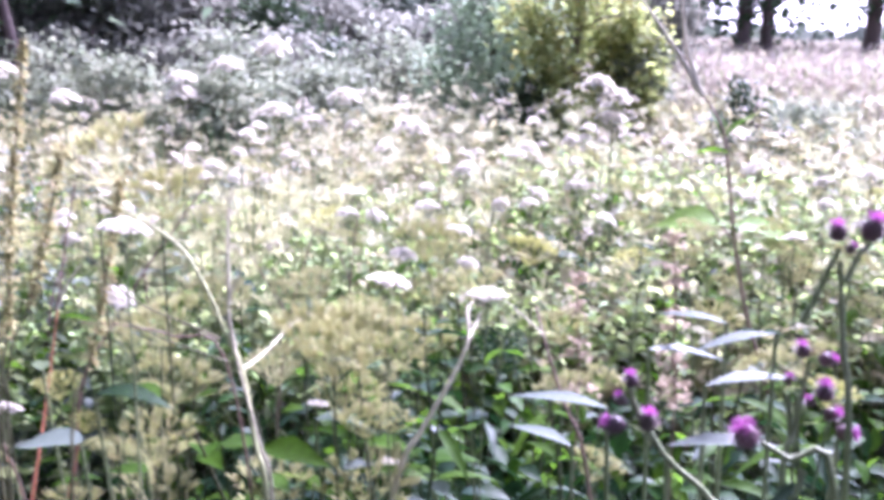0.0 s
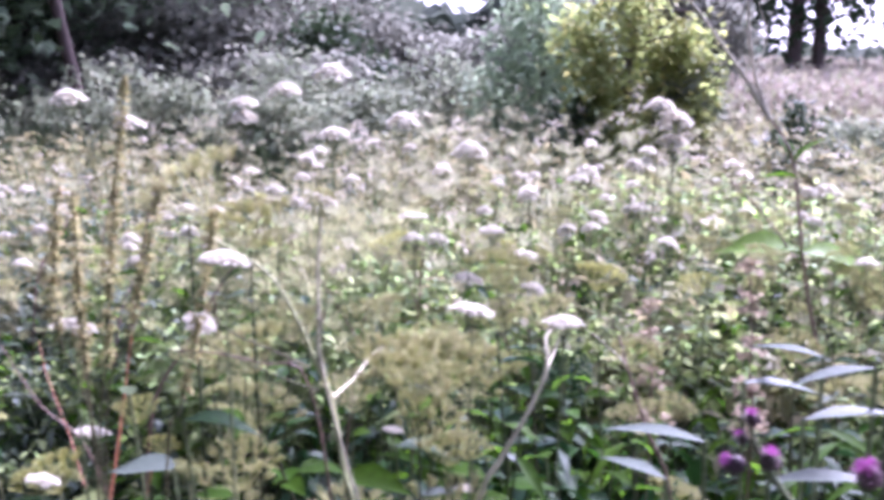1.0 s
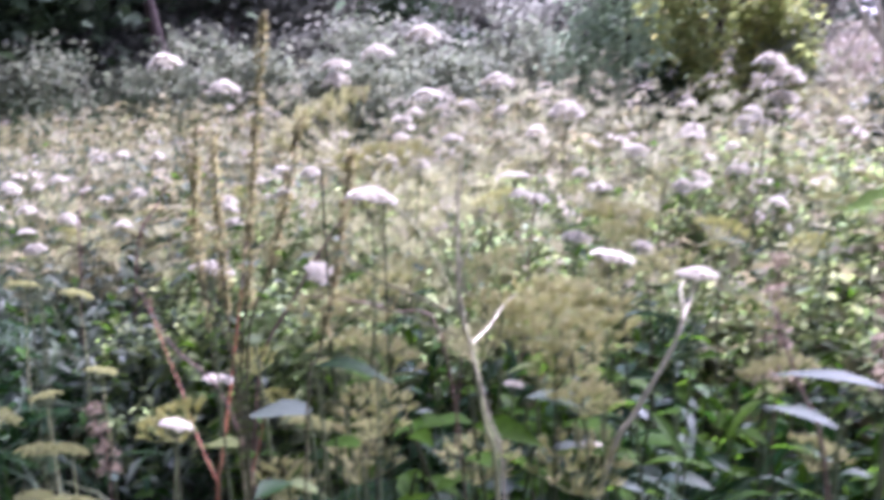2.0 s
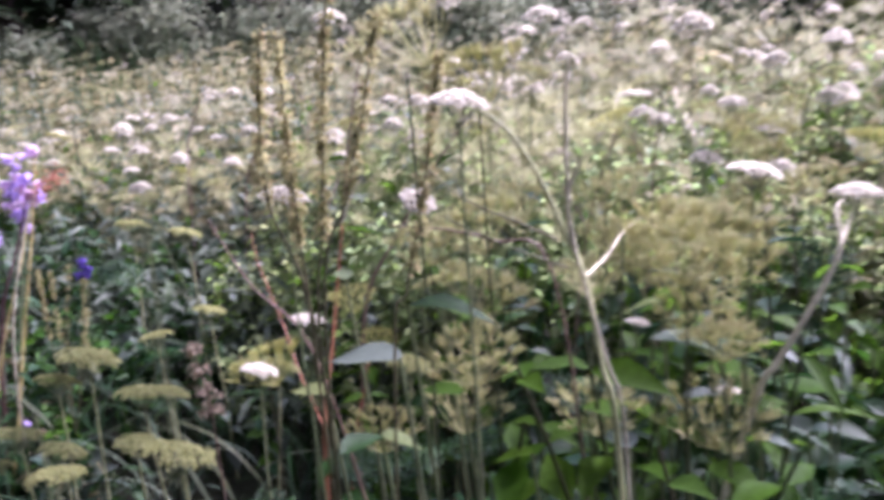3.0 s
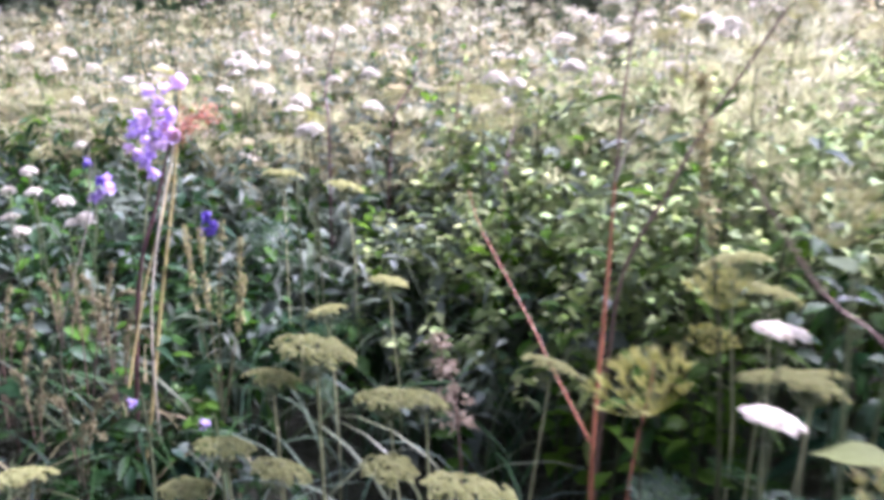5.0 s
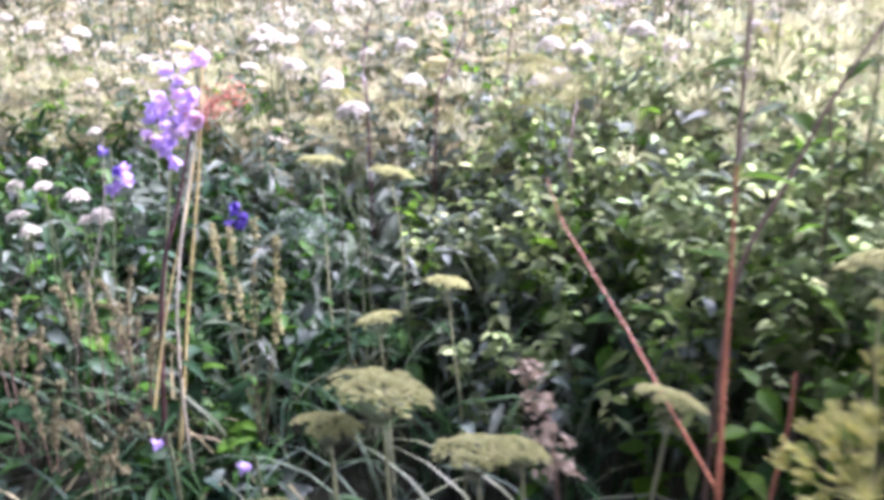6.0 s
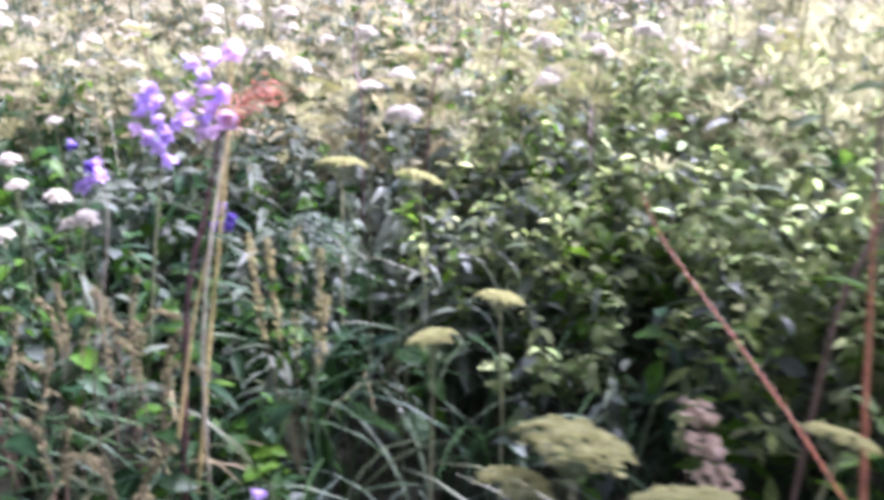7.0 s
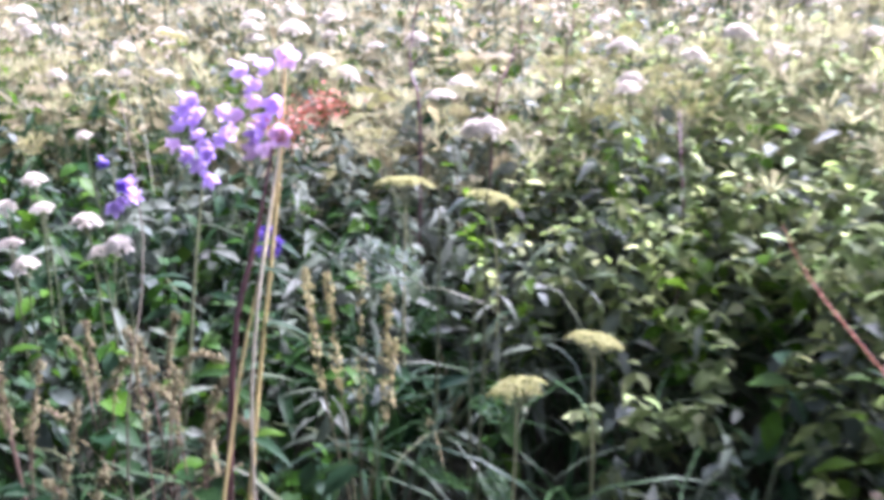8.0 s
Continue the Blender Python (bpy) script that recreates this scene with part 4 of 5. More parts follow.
def umbel_low(seed, heads=15):
    """A crumbly dome of small florets, radius 1."""
    r = np.random.default_rng(seed)
    g = Geo()
    k = np.arange(heads)
    rad, ang = np.sqrt((k + .4) / heads) * .95, k * 2.39996 + r.normal(0, .3, heads)
    p = np.stack([rad * np.cos(ang), rad * np.sin(ang), .75 * (1 - rad ** 2) + r.normal(0, .14, heads)], 1)
    scatter(g, QUADLEAF, p, rot(r.uniform(0, 6, heads), r.normal(0, .7, heads), r.normal(0, .7, heads)), r.uniform(.32, .58, heads)[:, None] * np.array([1.2, 1, 1]))
    return np.concatenate(g.v), np.concatenate(g.q)


def wisp(seed, hairs=17):
    """A faded umbel: thin stalks that spread upwards from one joint."""
    r = np.random.default_rng(seed)
    g = Geo()
    a = np.arange(hairs) * 2.39996
    u = np.sqrt((np.arange(hairs) + .5) / hairs)
    scatter(g, strip_template((.3, 1.0), 1, .10), np.zeros((hairs, 3)) + [0, 0, -.5], rot(a, 1.45 - 1.0 * u, r.normal(0, .5, hairs)), r.uniform(.8, 1.25, hairs))
    return np.concatenate(g.v), np.concatenate(g.q)


def far_umbels(n, y0, y1, mat, zlo, zhi, rlo, rhi, name, label, form=None, zone=None):
    x, y = wedge(n, y0, y1)
    ok = ~((x > 1.0) & (y > 13)) & ~in_hollow(x, y) & clear_of_path(x, y, 1.6)
    patch = .5 + .5 * np.sin(x * 2.3 + 1.7 * np.sin(y * 1.1)) * np.sin(y * 1.9 + 1.3 * np.sin(x * 1.4))
    ok &= rng.random(len(x)) < np.where(x < -.28 * y, np.clip((y - 2.9) / 1.5, .12, 1), np.clip((y - 1.5) / 4, .3, .62)) * (.25 + .75 * patch)
    ok &= ~((x < -1.5) & ((y < 3.7) | (rng.random(len(x)) < (.62 if form else .3))))
    if zone is not None:
        ok &= zone(x, y)
    ok &= ~((x < -.5 * y) & (y > 7.0 + rng.normal(0, .4, len(x))))
    ok &= ~((x > .1 * y + .2) & (y > 4.5) & (rng.random(len(x)) < .7))
    x, y = x[ok], y[ok]
    n = len(x)
    z = ground_z(x, y) + rng.uniform(zlo, zhi, n) * field(x, y)
    rad = rng.uniform(rlo, rhi, n)
    p = np.stack([x, y, z], 1)
    g = Geo()
    for k in range(4):
        m = np.arange(n) % 4 == k
        scatter(g, (form or umbel_low)(70 + k), p[m], rot(rng.uniform(0, 6.28, m.sum()), rng.normal(0, .2, m.sum()), rng.normal(0, .2, m.sum())), rad[m])
    stuff(name, g, mat, label, "wild flowers")
    s = Geo()
    thin_stems(s, np.stack([x + rng.normal(0, .16, n), y + rng.normal(0, .12, n), ground_z(x, y) + .35], 1), p, .0013)
    stuff("flower_stems", s, STEM, "thin green stalks under the far umbels", "stems")


far_umbels(1300, 3.4, 11, WHITE_FAR, .80, 1.16, .030, .058, "far_white_umbels", "countless creamy white umbels across the meadow")
far_umbels(4200, 2.8, 12, CREAM, .60, 1.06, .026, .06, "far_faded_umbels", "countless faded beige umbels across the meadow")
far_umbels(11500, 3.2, 13, WISPY, .60, 1.10, .035, .07, "far_wispy_umbels", "countless wispy beige-green umbels gone to seed", wisp)
far_umbels(4500, 2.7, 4.4, WISPY_GREEN, .62, 1.0, .03, .06, "wispy_umbels", "wispy greenish umbels along the hollow's rim", wisp, lambda x, y: x < -.6)
far_umbels(13000, 2.7, 4.8, WISPY_GREEN, .50, .92, .035, .075, "wispy_umbels", "wispy greenish umbels low on the hollow's rim", wisp, lambda x, y: rim(x, y) & (x < -.75))
far_umbels(9000, 3.3, 13, WISPY_GREEN, .40, .84, .05, .09, "low_wispy_umbels", "countless wispy greenish umbels low among the flowers", wisp)


def surroundings():
    """Grass and low herbs beside and behind the walk, up to the wood."""
    n = 13000
    x, y = rng.uniform(-13, 11, n), rng.uniform(-9, 12, n)
    inside = (x > -1.2 * y - .9) & (x < .62 * y + .7) & (y > .8)
    ok = ~inside & clear_of_path(x, y, .55)
    x, y = x[ok], y[ok]
    near = np.exp(-(np.hypot(x + .7, y - .4) / 2.2) ** 2)
    g = Geo()
    for k in range(5):
        px, py = x + rng.normal(0, .10, len(x)), y + rng.normal(0, .10, len(x))
        s = rng.uniform(.25, .6, len(x)) * (1 - .6 * near)
        scatter(g, BLADE_STIFF, np.stack([px, py, ground_z(px, py)], 1), rot(rng.uniform(0, 6.28, len(x)), rng.normal(0, .3, len(x)), 0), np.stack([np.full(len(x), 1.3), s, s], 1))
    stuff("grass", g, GRASS, "rough grass round the meadow's edge", "grass")
    h = Geo()
    m = rng.random(len(x)) < .5
    for k in range(4):
        q = np.stack([x[m] + rng.normal(0, .09, m.sum()), y[m] + rng.normal(0, .09, m.sum()), ground_z(x[m], y[m]) + rng.uniform(.1, .5, m.sum()) * (1 - .7 * near[m])], 1)
        scatter(h, QUADLEAF, q, rot(rng.uniform(0, 6.28, m.sum()), rng.uniform(-.3, .5, m.sum()), rng.normal(0, .3, m.sum())), rng.uniform(.09, .17, m.sum()))
    stuff("undergrowth", h, LEAF_MID, "low leafy herbs round the meadow's edge", "undergrowth")


surroundings()

# ---- the field of umbels near the walk ----
rng = np.random.default_rng(19)
FIELD, FADED = "white umbels of the meadow", "faded umbels of the meadow"
n_white = 0
while n_white < 150:
    x, y = (float(v[0]) for v in wedge(1, 1.8, 5.0))
    if in_hollow(x, y) or not clear_of_path(np.array([x]), np.array([y]), 1.3)[0] or y < (3.5 if x < -1.2 else 2.7):
        continue
    z = (float(rnd(.78, 1.14)) + .02 * y) * float(field(x, y))
    umbel_plant((x, y, z), float(rnd(.024, .044)), "white", (float(rng.normal(0, .07)), float(rng.normal(0, .07))), n_white, (float(rng.normal(0, .18)), float(rng.normal(0, .18))), 1,
                "wild carrot with a white domed umbel on a thin stem", FIELD, thick=.7)
    n_white += 1
n_faded = 0
while n_faded < 120:
    x, y = (float(v[0]) for v in wedge(1, 1.5, 4.2))
    if in_hollow(x, y) or not clear_of_path(np.array([x]), np.array([y]), 1.0)[0] or (x < -1.2 and y < 3.3):
        continue
    z = (float(rnd(.68, 1.03)) + .02 * y) * float(field(x, y))
    umbel_plant((x, y, z), float(rnd(.035, .06)), "feather", (float(rng.normal(0, .07)), float(rng.normal(0, .07))), n_faded, (float(rng.normal(0, .25)), float(rng.normal(0, .25))), 1,
                "umbel gone to feathery beige-green fruits", FADED)
    n_faded += 1

# ---- white umbels that stand out along the walk ----
NEAR = "white umbels beside the walk"
for k, (p, r, t, lean) in enumerate([
        ((-.362, 1.237, 1.285), .030, (.15, .1), (-.03, .03)), ((-.086, 1.563, 1.150), .034, (.1, .15), (.03, -.02)),
        ((.054, 1.841, 1.060), .036, (.2, 0), (.02, .03)), ((-.631, 1.342, 1.155), .031, (.05, .1), (.02, .02)),
        ((-.757, 1.596, .888), .028, (.05, .12), (.06, -.03)), ((-.757, 1.437, .870), .027, (.0, .15), (.04, .03)),
        ((-.63, 1.785, 1.04), .03, (.6, .5), (.03, .02)), ((-.183, 2.95, 1.03), .04, (.2, 0), (.02, 0)),
        ((-.5, 3.38, 1.0), .05, (.1, 0), (.0, .02)), ((-.09, 2.965, .96), .04, (.2, .1), (.02, .02)),
        ((-.28, 1.9, .80), .02, (.1, .1), (.02, .02)), ((-.12, 1.78, .74), .02, (.1, .1), (.02, .02))]):
    umbel_plant(p, r * .95, "white", lean, 3 if k in (0, 3) else k, (t[0] - .22, t[1]), 3, "wild carrot with a dense white umbel on a slim stem", NEAR, thick=.75)
HOG = "tall hogweed heads"
for k, (p, r) in enumerate([((-1.342, 4.595, 1.385), .075), ((-1.217, 5.0, 1.46), .085), ((-1.52, 4.5, 1.33), .065), ((-1.5, 4.45, 1.26), .065), ((.366, 3.843, 1.37), .055),
                            ((.43, 3.85, 1.31), .06), ((.42, 3.86, 1.24), .055), ((-2.35, 4.4, 1.34), .08), ((-2.1, 4.5, 1.22), .07), ((-.75, 4.5, 1.25), .07), ((-1.05, 4.4, 1.2), .07), ((-.4, 4.2, 1.15), .07)]):
    umbel_plant(p, r, "white", (float(rng.normal(0, .05)), .03), k, (.15, 0), 1, "tall hogweed with a rounded white umbel above the field", HOG)
for k, p in enumerate([(-3.037, 2.859, .60), (-3.093, 2.819, .54), (-3.013, 2.842, .54), (-2.913, 2.859, .51), (-2.876, 2.843, .445), (-2.838, 2.86, .46), (-3.079, 2.791, .465), (-3.038, 2.784, .42),
                       (-3.229, 3.307, .575), (-3.72, 3.853, .62), (-3.575, 3.9, .62), (-3.5, 3.92, .62), (-1.96, 2.776, .80), (-1.99, 2.79, .79), (-2.088, 2.9, .825)]):
    umbel_plant(p, float(rnd(.02, .032)), "white", (.03, .02), k, (float(rng.normal(.1, .2)), float(rng.normal(0, .2))), 1, "small white umbel low in the grass", "small white umbels")

# ---- yellow-green umbels of the hollow ----
YG = "yellow-green umbels in the hollow"
for k, (p, r) in enumerate([((-1.492, 1.903, .64), .068), ((-1.56, 1.87, .585), .045), ((-1.361, 1.906, .565), .055), ((-1.31, 1.94, .55), .04), ((-1.611, 1.787, .49), .05), ((-1.52, 1.811, .45), .05),
                            ((-1.666, 1.743, .425), .045), ((-1.872, 2.622, .37), .05), ((-1.15, 1.729, .54), .07), ((-1.148, 2.132, .55), .05), ((-.87, 2.5, .65), .07), ((-.717, 1.904, .69), .05), ((-1.324, 1.815, .49), .045),
                            ((-1.24, 1.50, .60), .05), ((-.79, 2.322, .66), .055), ((-.70, 2.28, .525), .05), ((-.79, 2.20, .545), .045), ((-1.69, 1.45, .62), .042), ((-2.2, 3.0, .62), .06), ((-2.02, 3.05, .58), .055), ((-1.75, 2.75, .42), .05)]):
    umbel_plant(p, r, "seed", (float(rng.normal(0, .04)), float(rng.normal(0, .04))), k, (float(rng.normal(-.26, .08)), float(rng.normal(0, .12))), 1, "hogweed with flat yellow-green fruiting umbels on pale stalks", YG)
FE = "feathery faded umbels"
for k, (p, r, t) in enumerate([((-.52, 1.50, 1.36), .085, (.1, -.5)), ((-.43, 1.52, 1.30), .07, (.2, -.2)), ((-.16, 1.50, 1.09), .09, (.1, .1)), 
                               ((-.43, 1.45, .93), .07, (.1, 0)), ((-.917, 1.715, .76), .07, (.1, -.3)), ((-.868, 2.1, .65), .06, (.1, .2)), ((-.70, 2.0, .92), .12, (.1, 0)), ((-.55, 2.1, .98), .12, (.1, 0)),
                               ((-.30, 1.62, .78), .07, (.2, 0)), ((-.2, 2.0, .98), .10, (.1, .2)), ((.0, 2.2, 1.0), .10, (.1, -.2)), ((-.4, 2.25, .95), .11, (.2, .1)), ((.2, 2.05, .95), .09, (.1, 0)), ((-.1, 2.5, 1.0), .10, (.1, .1)), ((-.62, 1.55, .74), .06, (.1, .2)), ((-.85, 1.95, .80), .075, (.1, 0))]):
    umbel_plant(p, r * (.6 if p[1] > 1.9 else .9), "feather", (float(rng.normal(0, .04)), float(rng.normal(0, .03))), k + (100 if p[0] < -.8 else 0), t, 3, "faded umbel with upright feathery fruit stalks", FE, thick=.7)

for k in range(16):
    x, y = float(rnd(-.6, -.1)), float(rnd(1.6, 2.5))
    z = float(rnd(.74, 1.1))
    umbel_plant((x, y, z), float(rnd(.05, .085)), "feather", (float(rng.normal(0, .14)), float(rng.normal(0, .1))), k, (float(rng.normal(0, .25)), float(rng.normal(0, .25))), 3, "faded umbel with upright feathery fruit stalks", FE, DARK_STEM, thick=.55)

# ---- dead and coloured stems ----
branched("arching_stem", (-.19, 1.30), [
    ([(-.19, 1.30, 0), (-.2, 1.32, .5), (-.223, 1.342, .874), (-.242, 1.357, .948), (-.266, 1.38, 1.052), (-.291, 1.386, 1.102), (-.312, 1.394, 1.148), (-.354, 1.405, 1.213), (-.407, 1.408, 1.25), (-.479, 1.409, 1.285)], .0046),
    ([(-.298, 1.385, 1.093), (-.34, 1.375, 1.115), (-.401, 1.368, 1.142), (-.45, 1.37, 1.18), (-.488, 1.372, 1.224)], .0019, DOCK_STEM),
    ([(-.285, 1.383, 1.06), (-.33, 1.372, 1.078), (-.40, 1.362, 1.109), (-.451, 1.36, 1.135)], .0016, DOCK_STEM)], ARCH, "yellow-green umbel stem arching over with side branches", "tall stem")
branched("dead_stem", (-.185, 1.29), [
    ([(-.185, 1.29, 0), (-.195, 1.31, .5), (-.211, 1.332, .874), (-.235, 1.35, .96), (-.270, 1.375, 1.06), (-.288, 1.395, 1.14)], .0026),
    ([(-.278, 1.384, 1.079), (-.288, 1.395, 1.14), (-.272, 1.407, 1.187)], .0038), ([(-.287, 1.395, 1.14), (-.293, 1.419, 1.248), (-.289, 1.431, 1.303)], .003),
    ([(-.266, 1.382, 1.05), (-.255, 1.47, 1.05), (-.25, 1.56, 1.055), (-.222, 1.60, 1.075)], .0027)], STRAW, "pale dead forked stem beside an arching green one", "dry stem")
branched("tall_stem", (.95, 2.80), [
    ([(.95, 2.80, .03), (.908, 2.833, .292), (.841, 2.877, .518), (.765, 2.923, .761), (.723, 2.97, .988), (.688, 3.024, 1.248), (.62, 3.042, 1.365)], .0085),
    ([(.62, 3.042, 1.36), (.53, 3.06, 1.50), (.433, 3.085, 1.634), (.34, 3.1, 1.75)], .008, STRAW), ([(.50, 3.066, 1.54), (.47, 3.06, 1.52), (.44, 3.05, 1.53)], .0022, STRAW),
    ([(.62, 3.042, 1.36), (.571, 3.067, 1.49), (.549, 3.097, 1.636), (.54, 3.11, 1.78)], .008, STRAW), ([(.575, 3.066, 1.52), (.60, 3.08, 1.60), (.57, 3.09, 1.70)], .0026, STRAW), ([(.72, 2.98, .95), (.62, 2.99, 1.08), (.5, 3.0, 1.2)], .0035)], BROWN, "tall brown bare stem with a few green leaves", "tall stem",
    [((.715, 2.97, .99), 1.45, .12, .25, 9, -.4), ((.72, 2.96, .99), -1.45, -.1, .23, 9, .4), ((.70, 3.0, 1.2), 1.3, .2, .10, 3), ((.69, 3.02, 1.24), -1.2, .9, .12, 3), ((.68, 3.02, 1.25), .3, 1.0, .10, 3)])
branched("bent_stem", (-.14, 1.74), [([(-.20, 1.60, 0), (-.14, 1.615, .5), (-.077, 1.633, .788), (-.046, 1.65, .851), (.002, 1.694, .934), (.028, 1.731, .995), (.023, 1.779, 1.037), (.036, 1.82, 1.045)], .006), ([(.028, 1.731, .995), (.045, 1.801, 1.026), (.054, 1.838, 1.045)], .003)],
         STRAW, "pale stem bent aside under its umbel", "dry stem")
branched("thin_stem", (.33, 1.49), [([(.33, 1.49, 0), (.28, 1.50, .5), (.229, 1.518, .868), (.191, 1.532, .966), (.159, 1.565, 1.052), (.143, 1.603, 1.099)], .0045), ([(.154, 1.567, 1.065), (.124, 1.59, 1.086), (.087, 1.60, 1.112)], .002, STRAW)], BROWN, "slim brown stem leaning among leaves", "dry stem")
branched("leaning_stem", (-.50, 1.40), [([(-.50, 1.40, .02), (-.56, 1.40, .55), (-.646, 1.406, .908), (-.73, 1.404, 1.002), (-.792, 1.411, 1.094)], .0026)], BROWN, "thin leaning brownish stalk", "dry stem")
branched("dry_twig", (-.28, 1.56), [([(-.28, 1.56, .02), (-.30, 1.56, .6), (-.345, 1.548, 1.0), (-.42, 1.53, 1.045), (-.493, 1.511, 1.065), (-.56, 1.50, 1.07)], .0028)], BROWN, "dry twig bending sideways among the herbs", "dry stem")
branched("red_stem", (-1.08, 2.15), [
    ([(-1.08, 2.15, 0), (-1.08, 2.18, .18), (-1.083, 2.205, .345), (-1.09, 2.29, .50), (-1.095, 2.37, .66), (-1.101, 2.442, .805)], .0068),
    ([(-1.083, 2.205, .34), (-1.17, 2.27, .44), (-1.26, 2.37, .52), (-1.36, 2.47, .605), (-1.42, 2.53, .66), (-1.46, 2.58, .72)], .003),
    ([(-1.101, 2.44, .80), (-1.10, 2.50, .96), (-1.095, 2.56, 1.10), (-1.085, 2.60, 1.2)], .004, BROWN), ([(-1.101, 2.44, .80), (-1.085, 2.47, .86), (-1.06, 2.50, .91)], .0042, STRAW)],
    RED, "tall red-brown forked stem, nearly leafless", "tall stem",
    [((-1.095, 2.37, .66), 1.2, .2, .09, 4), ((-1.1, 2.44, .78), -1.4, .1, .10, 3), ((-1.09, 2.5, .95), 2.0, .2, .08, 3), ((-1.3, 2.41, .56), .6, .2, .07, 1)])
branched("red_stem", (-1.02, 2.17), [([(-1.02, 2.17, 0), (-1.015, 2.19, .2), (-1.005, 2.22, .34), (-.99, 2.26, .44), (-.985, 2.29, .52)], .0045)], RED, "short red stem beside the forked one", "tall stem")
branched("dark_stem", (-1.14, 2.50), [([(-1.14, 2.50, .02), (-1.12, 2.53, .4), (-1.095, 2.556, .585), (-1.03, 2.63, .72), (-.973, 2.701, .844), (-.886, 2.79, .989), (-.82, 2.85, 1.1)], .006), ([(-.973, 2.701, .844), (-.96, 2.69, .70), (-.97, 2.68, .55)], .003)],
         BROWN, "dark leaning stem with a side branch", "tall stem", [((-1.0, 2.67, .80), .6, .6, .07, 3), ((-.95, 2.72, .88), -.8, .7, .08, 3)])
for k, (x, y, h) in enumerate([(-2.9, 4.3, 1.15), (-2.05, 4.0, 1.05), (-1.7, 3.9, 1.0), (-.35, 2.5, 1.1), (-.15, 2.6, 1.1), (-.5, 2.3, 1.05), (.15, 2.4, 1.0)]):
    lx = float(rng.normal(0, .08))
    branched("dark_stem", (x, y), [([(x, y, 0), (x + lx * .4, y, h * .5), (x + lx, y + .03, h * .8), (x + lx * 2.2, y + .05, h)], .004), ([(x + lx, y + .03, h * .8), (x - .05, y + .04, h * .95)], .0025)],
             BROWN if k % 2 else STEM, "thin dark upright stalk in the field", "tall stem", [((x + lx, y + .03, h * .8), float(rnd(0, 6)), .8, .055, 3)])

branched("dark_stem", (-2.40, 2.42), [([(-2.40, 2.42, -.2), (-2.388, 2.53, .39), (-2.366, 2.62, .6), (-2.35, 2.69, .76)], .0072)], MAROON, "dark maroon stem beside the bellflower stalk", "tall stem", [((-2.388, 2.53, .36), 1.9, .3, .09, 1), ((-2.372, 2.60, .54), -1.2, .3, .07, 1)])
branched("slanting_stem", (-2.33, 2.2), [([(-2.33, 2.2, -.25), (-2.50, 2.33, .25), (-2.64, 2.67, .56), (-2.93, 3.05, .88)], .003)], DARK_STEM, "slim green stem slanting over the grass", "tall stem")
for line in ([(-2.34, 3.50, .05), (-2.345, 3.57, .60), (-2.398, 3.66, .72), (-2.415, 3.75, .83), (-2.40, 3.80, .93)], [(-2.18, 3.64, .05), (-2.175, 3.73, .58), (-2.155, 3.84, .71), (-2.14, 3.92, .79), (-2.145, 3.97, .86)],
             [(-1.62, 3.24, .05), (-1.622, 3.33, .44), (-1.643, 3.44, .58), (-1.658, 3.57, .66)]):
    branched("dark_stem", line[0][:2], [(line, .0042), ([line[2], (line[2][0] + .05, line[2][1] + .01, line[2][2] + .06)], .0022)], MAROON, "thin dark curved stalk among pale umbels", "tall stem")

# ---- thistles close to the camera ----
thistle([[(.33, .86, .02), (.32, .86, .7), (.30, .856, 1.10), (.279, .856, 1.156), (.252, .859, 1.18), (.229, .862, 1.204)], [(.24, .86, 1.192), (.219, .868, 1.225), (.214, .87, 1.24)]],
        [((.203, .862, 1.212), (-1, 0, .35), 1.0), ((.228, .862, 1.216), (.15, 0, 1), 1.0), ((.214, .87, 1.247), (-.1, 0, 1), .75), ((.207, .866, 1.232), (-.6, .2, 1), .6)],
        [((.30, .86, 1.05), 1.2, .2, .14), ((.31, .86, .9), -1.4, .1, .16), ((.32, .86, .8), 2.8, 0, .18)], "thistle with purple heads on a whitish stem", (.33, .86))
thistle([[(.42, .87, .02), (.40, .87, .8), (.377, .867, 1.165), (.34, .869, 1.188), (.318, .869, 1.201)], [(.352, .868, 1.18), (.345, .86, 1.16)]],
        [((.306, .868, 1.206), (-.5, -.5, 1), 1.35)], [((.36, .868, 1.17), .6, -.6, .07), ((.39, .87, .95), 2.0, .1, .15), ((.40, .87, .85), -1.0, .1, .17)], "thistle with one faded pinkish head on a slanting stalk", (.42, .87))
thistle([[(.41, .90, .02), (.40, .90, .7), (.396, .898, 1.156), (.389, .923, 1.273), (.384, .936, 1.335)], [(.388, .93, 1.32), (.40, .94, 1.34), (.409, .943, 1.35)], [(.36, .94, 1.28), (.375, .94, 1.32), (.384, .94, 1.345)]],
        [((.382, .942, 1.358), (-.1, 0, 1), .95), ((.411, .947, 1.36), (.25, 0, 1), 1.25), ((.393, .94, 1.345), (.4, -.2, .6), .55)],
        [((.40, .9, 1.0), -1.2, .2, .14), ((.40, .9, .85), 1.4, .1, .16)], "tall thistle with dark buds and an opening purple head", (.41, .90))
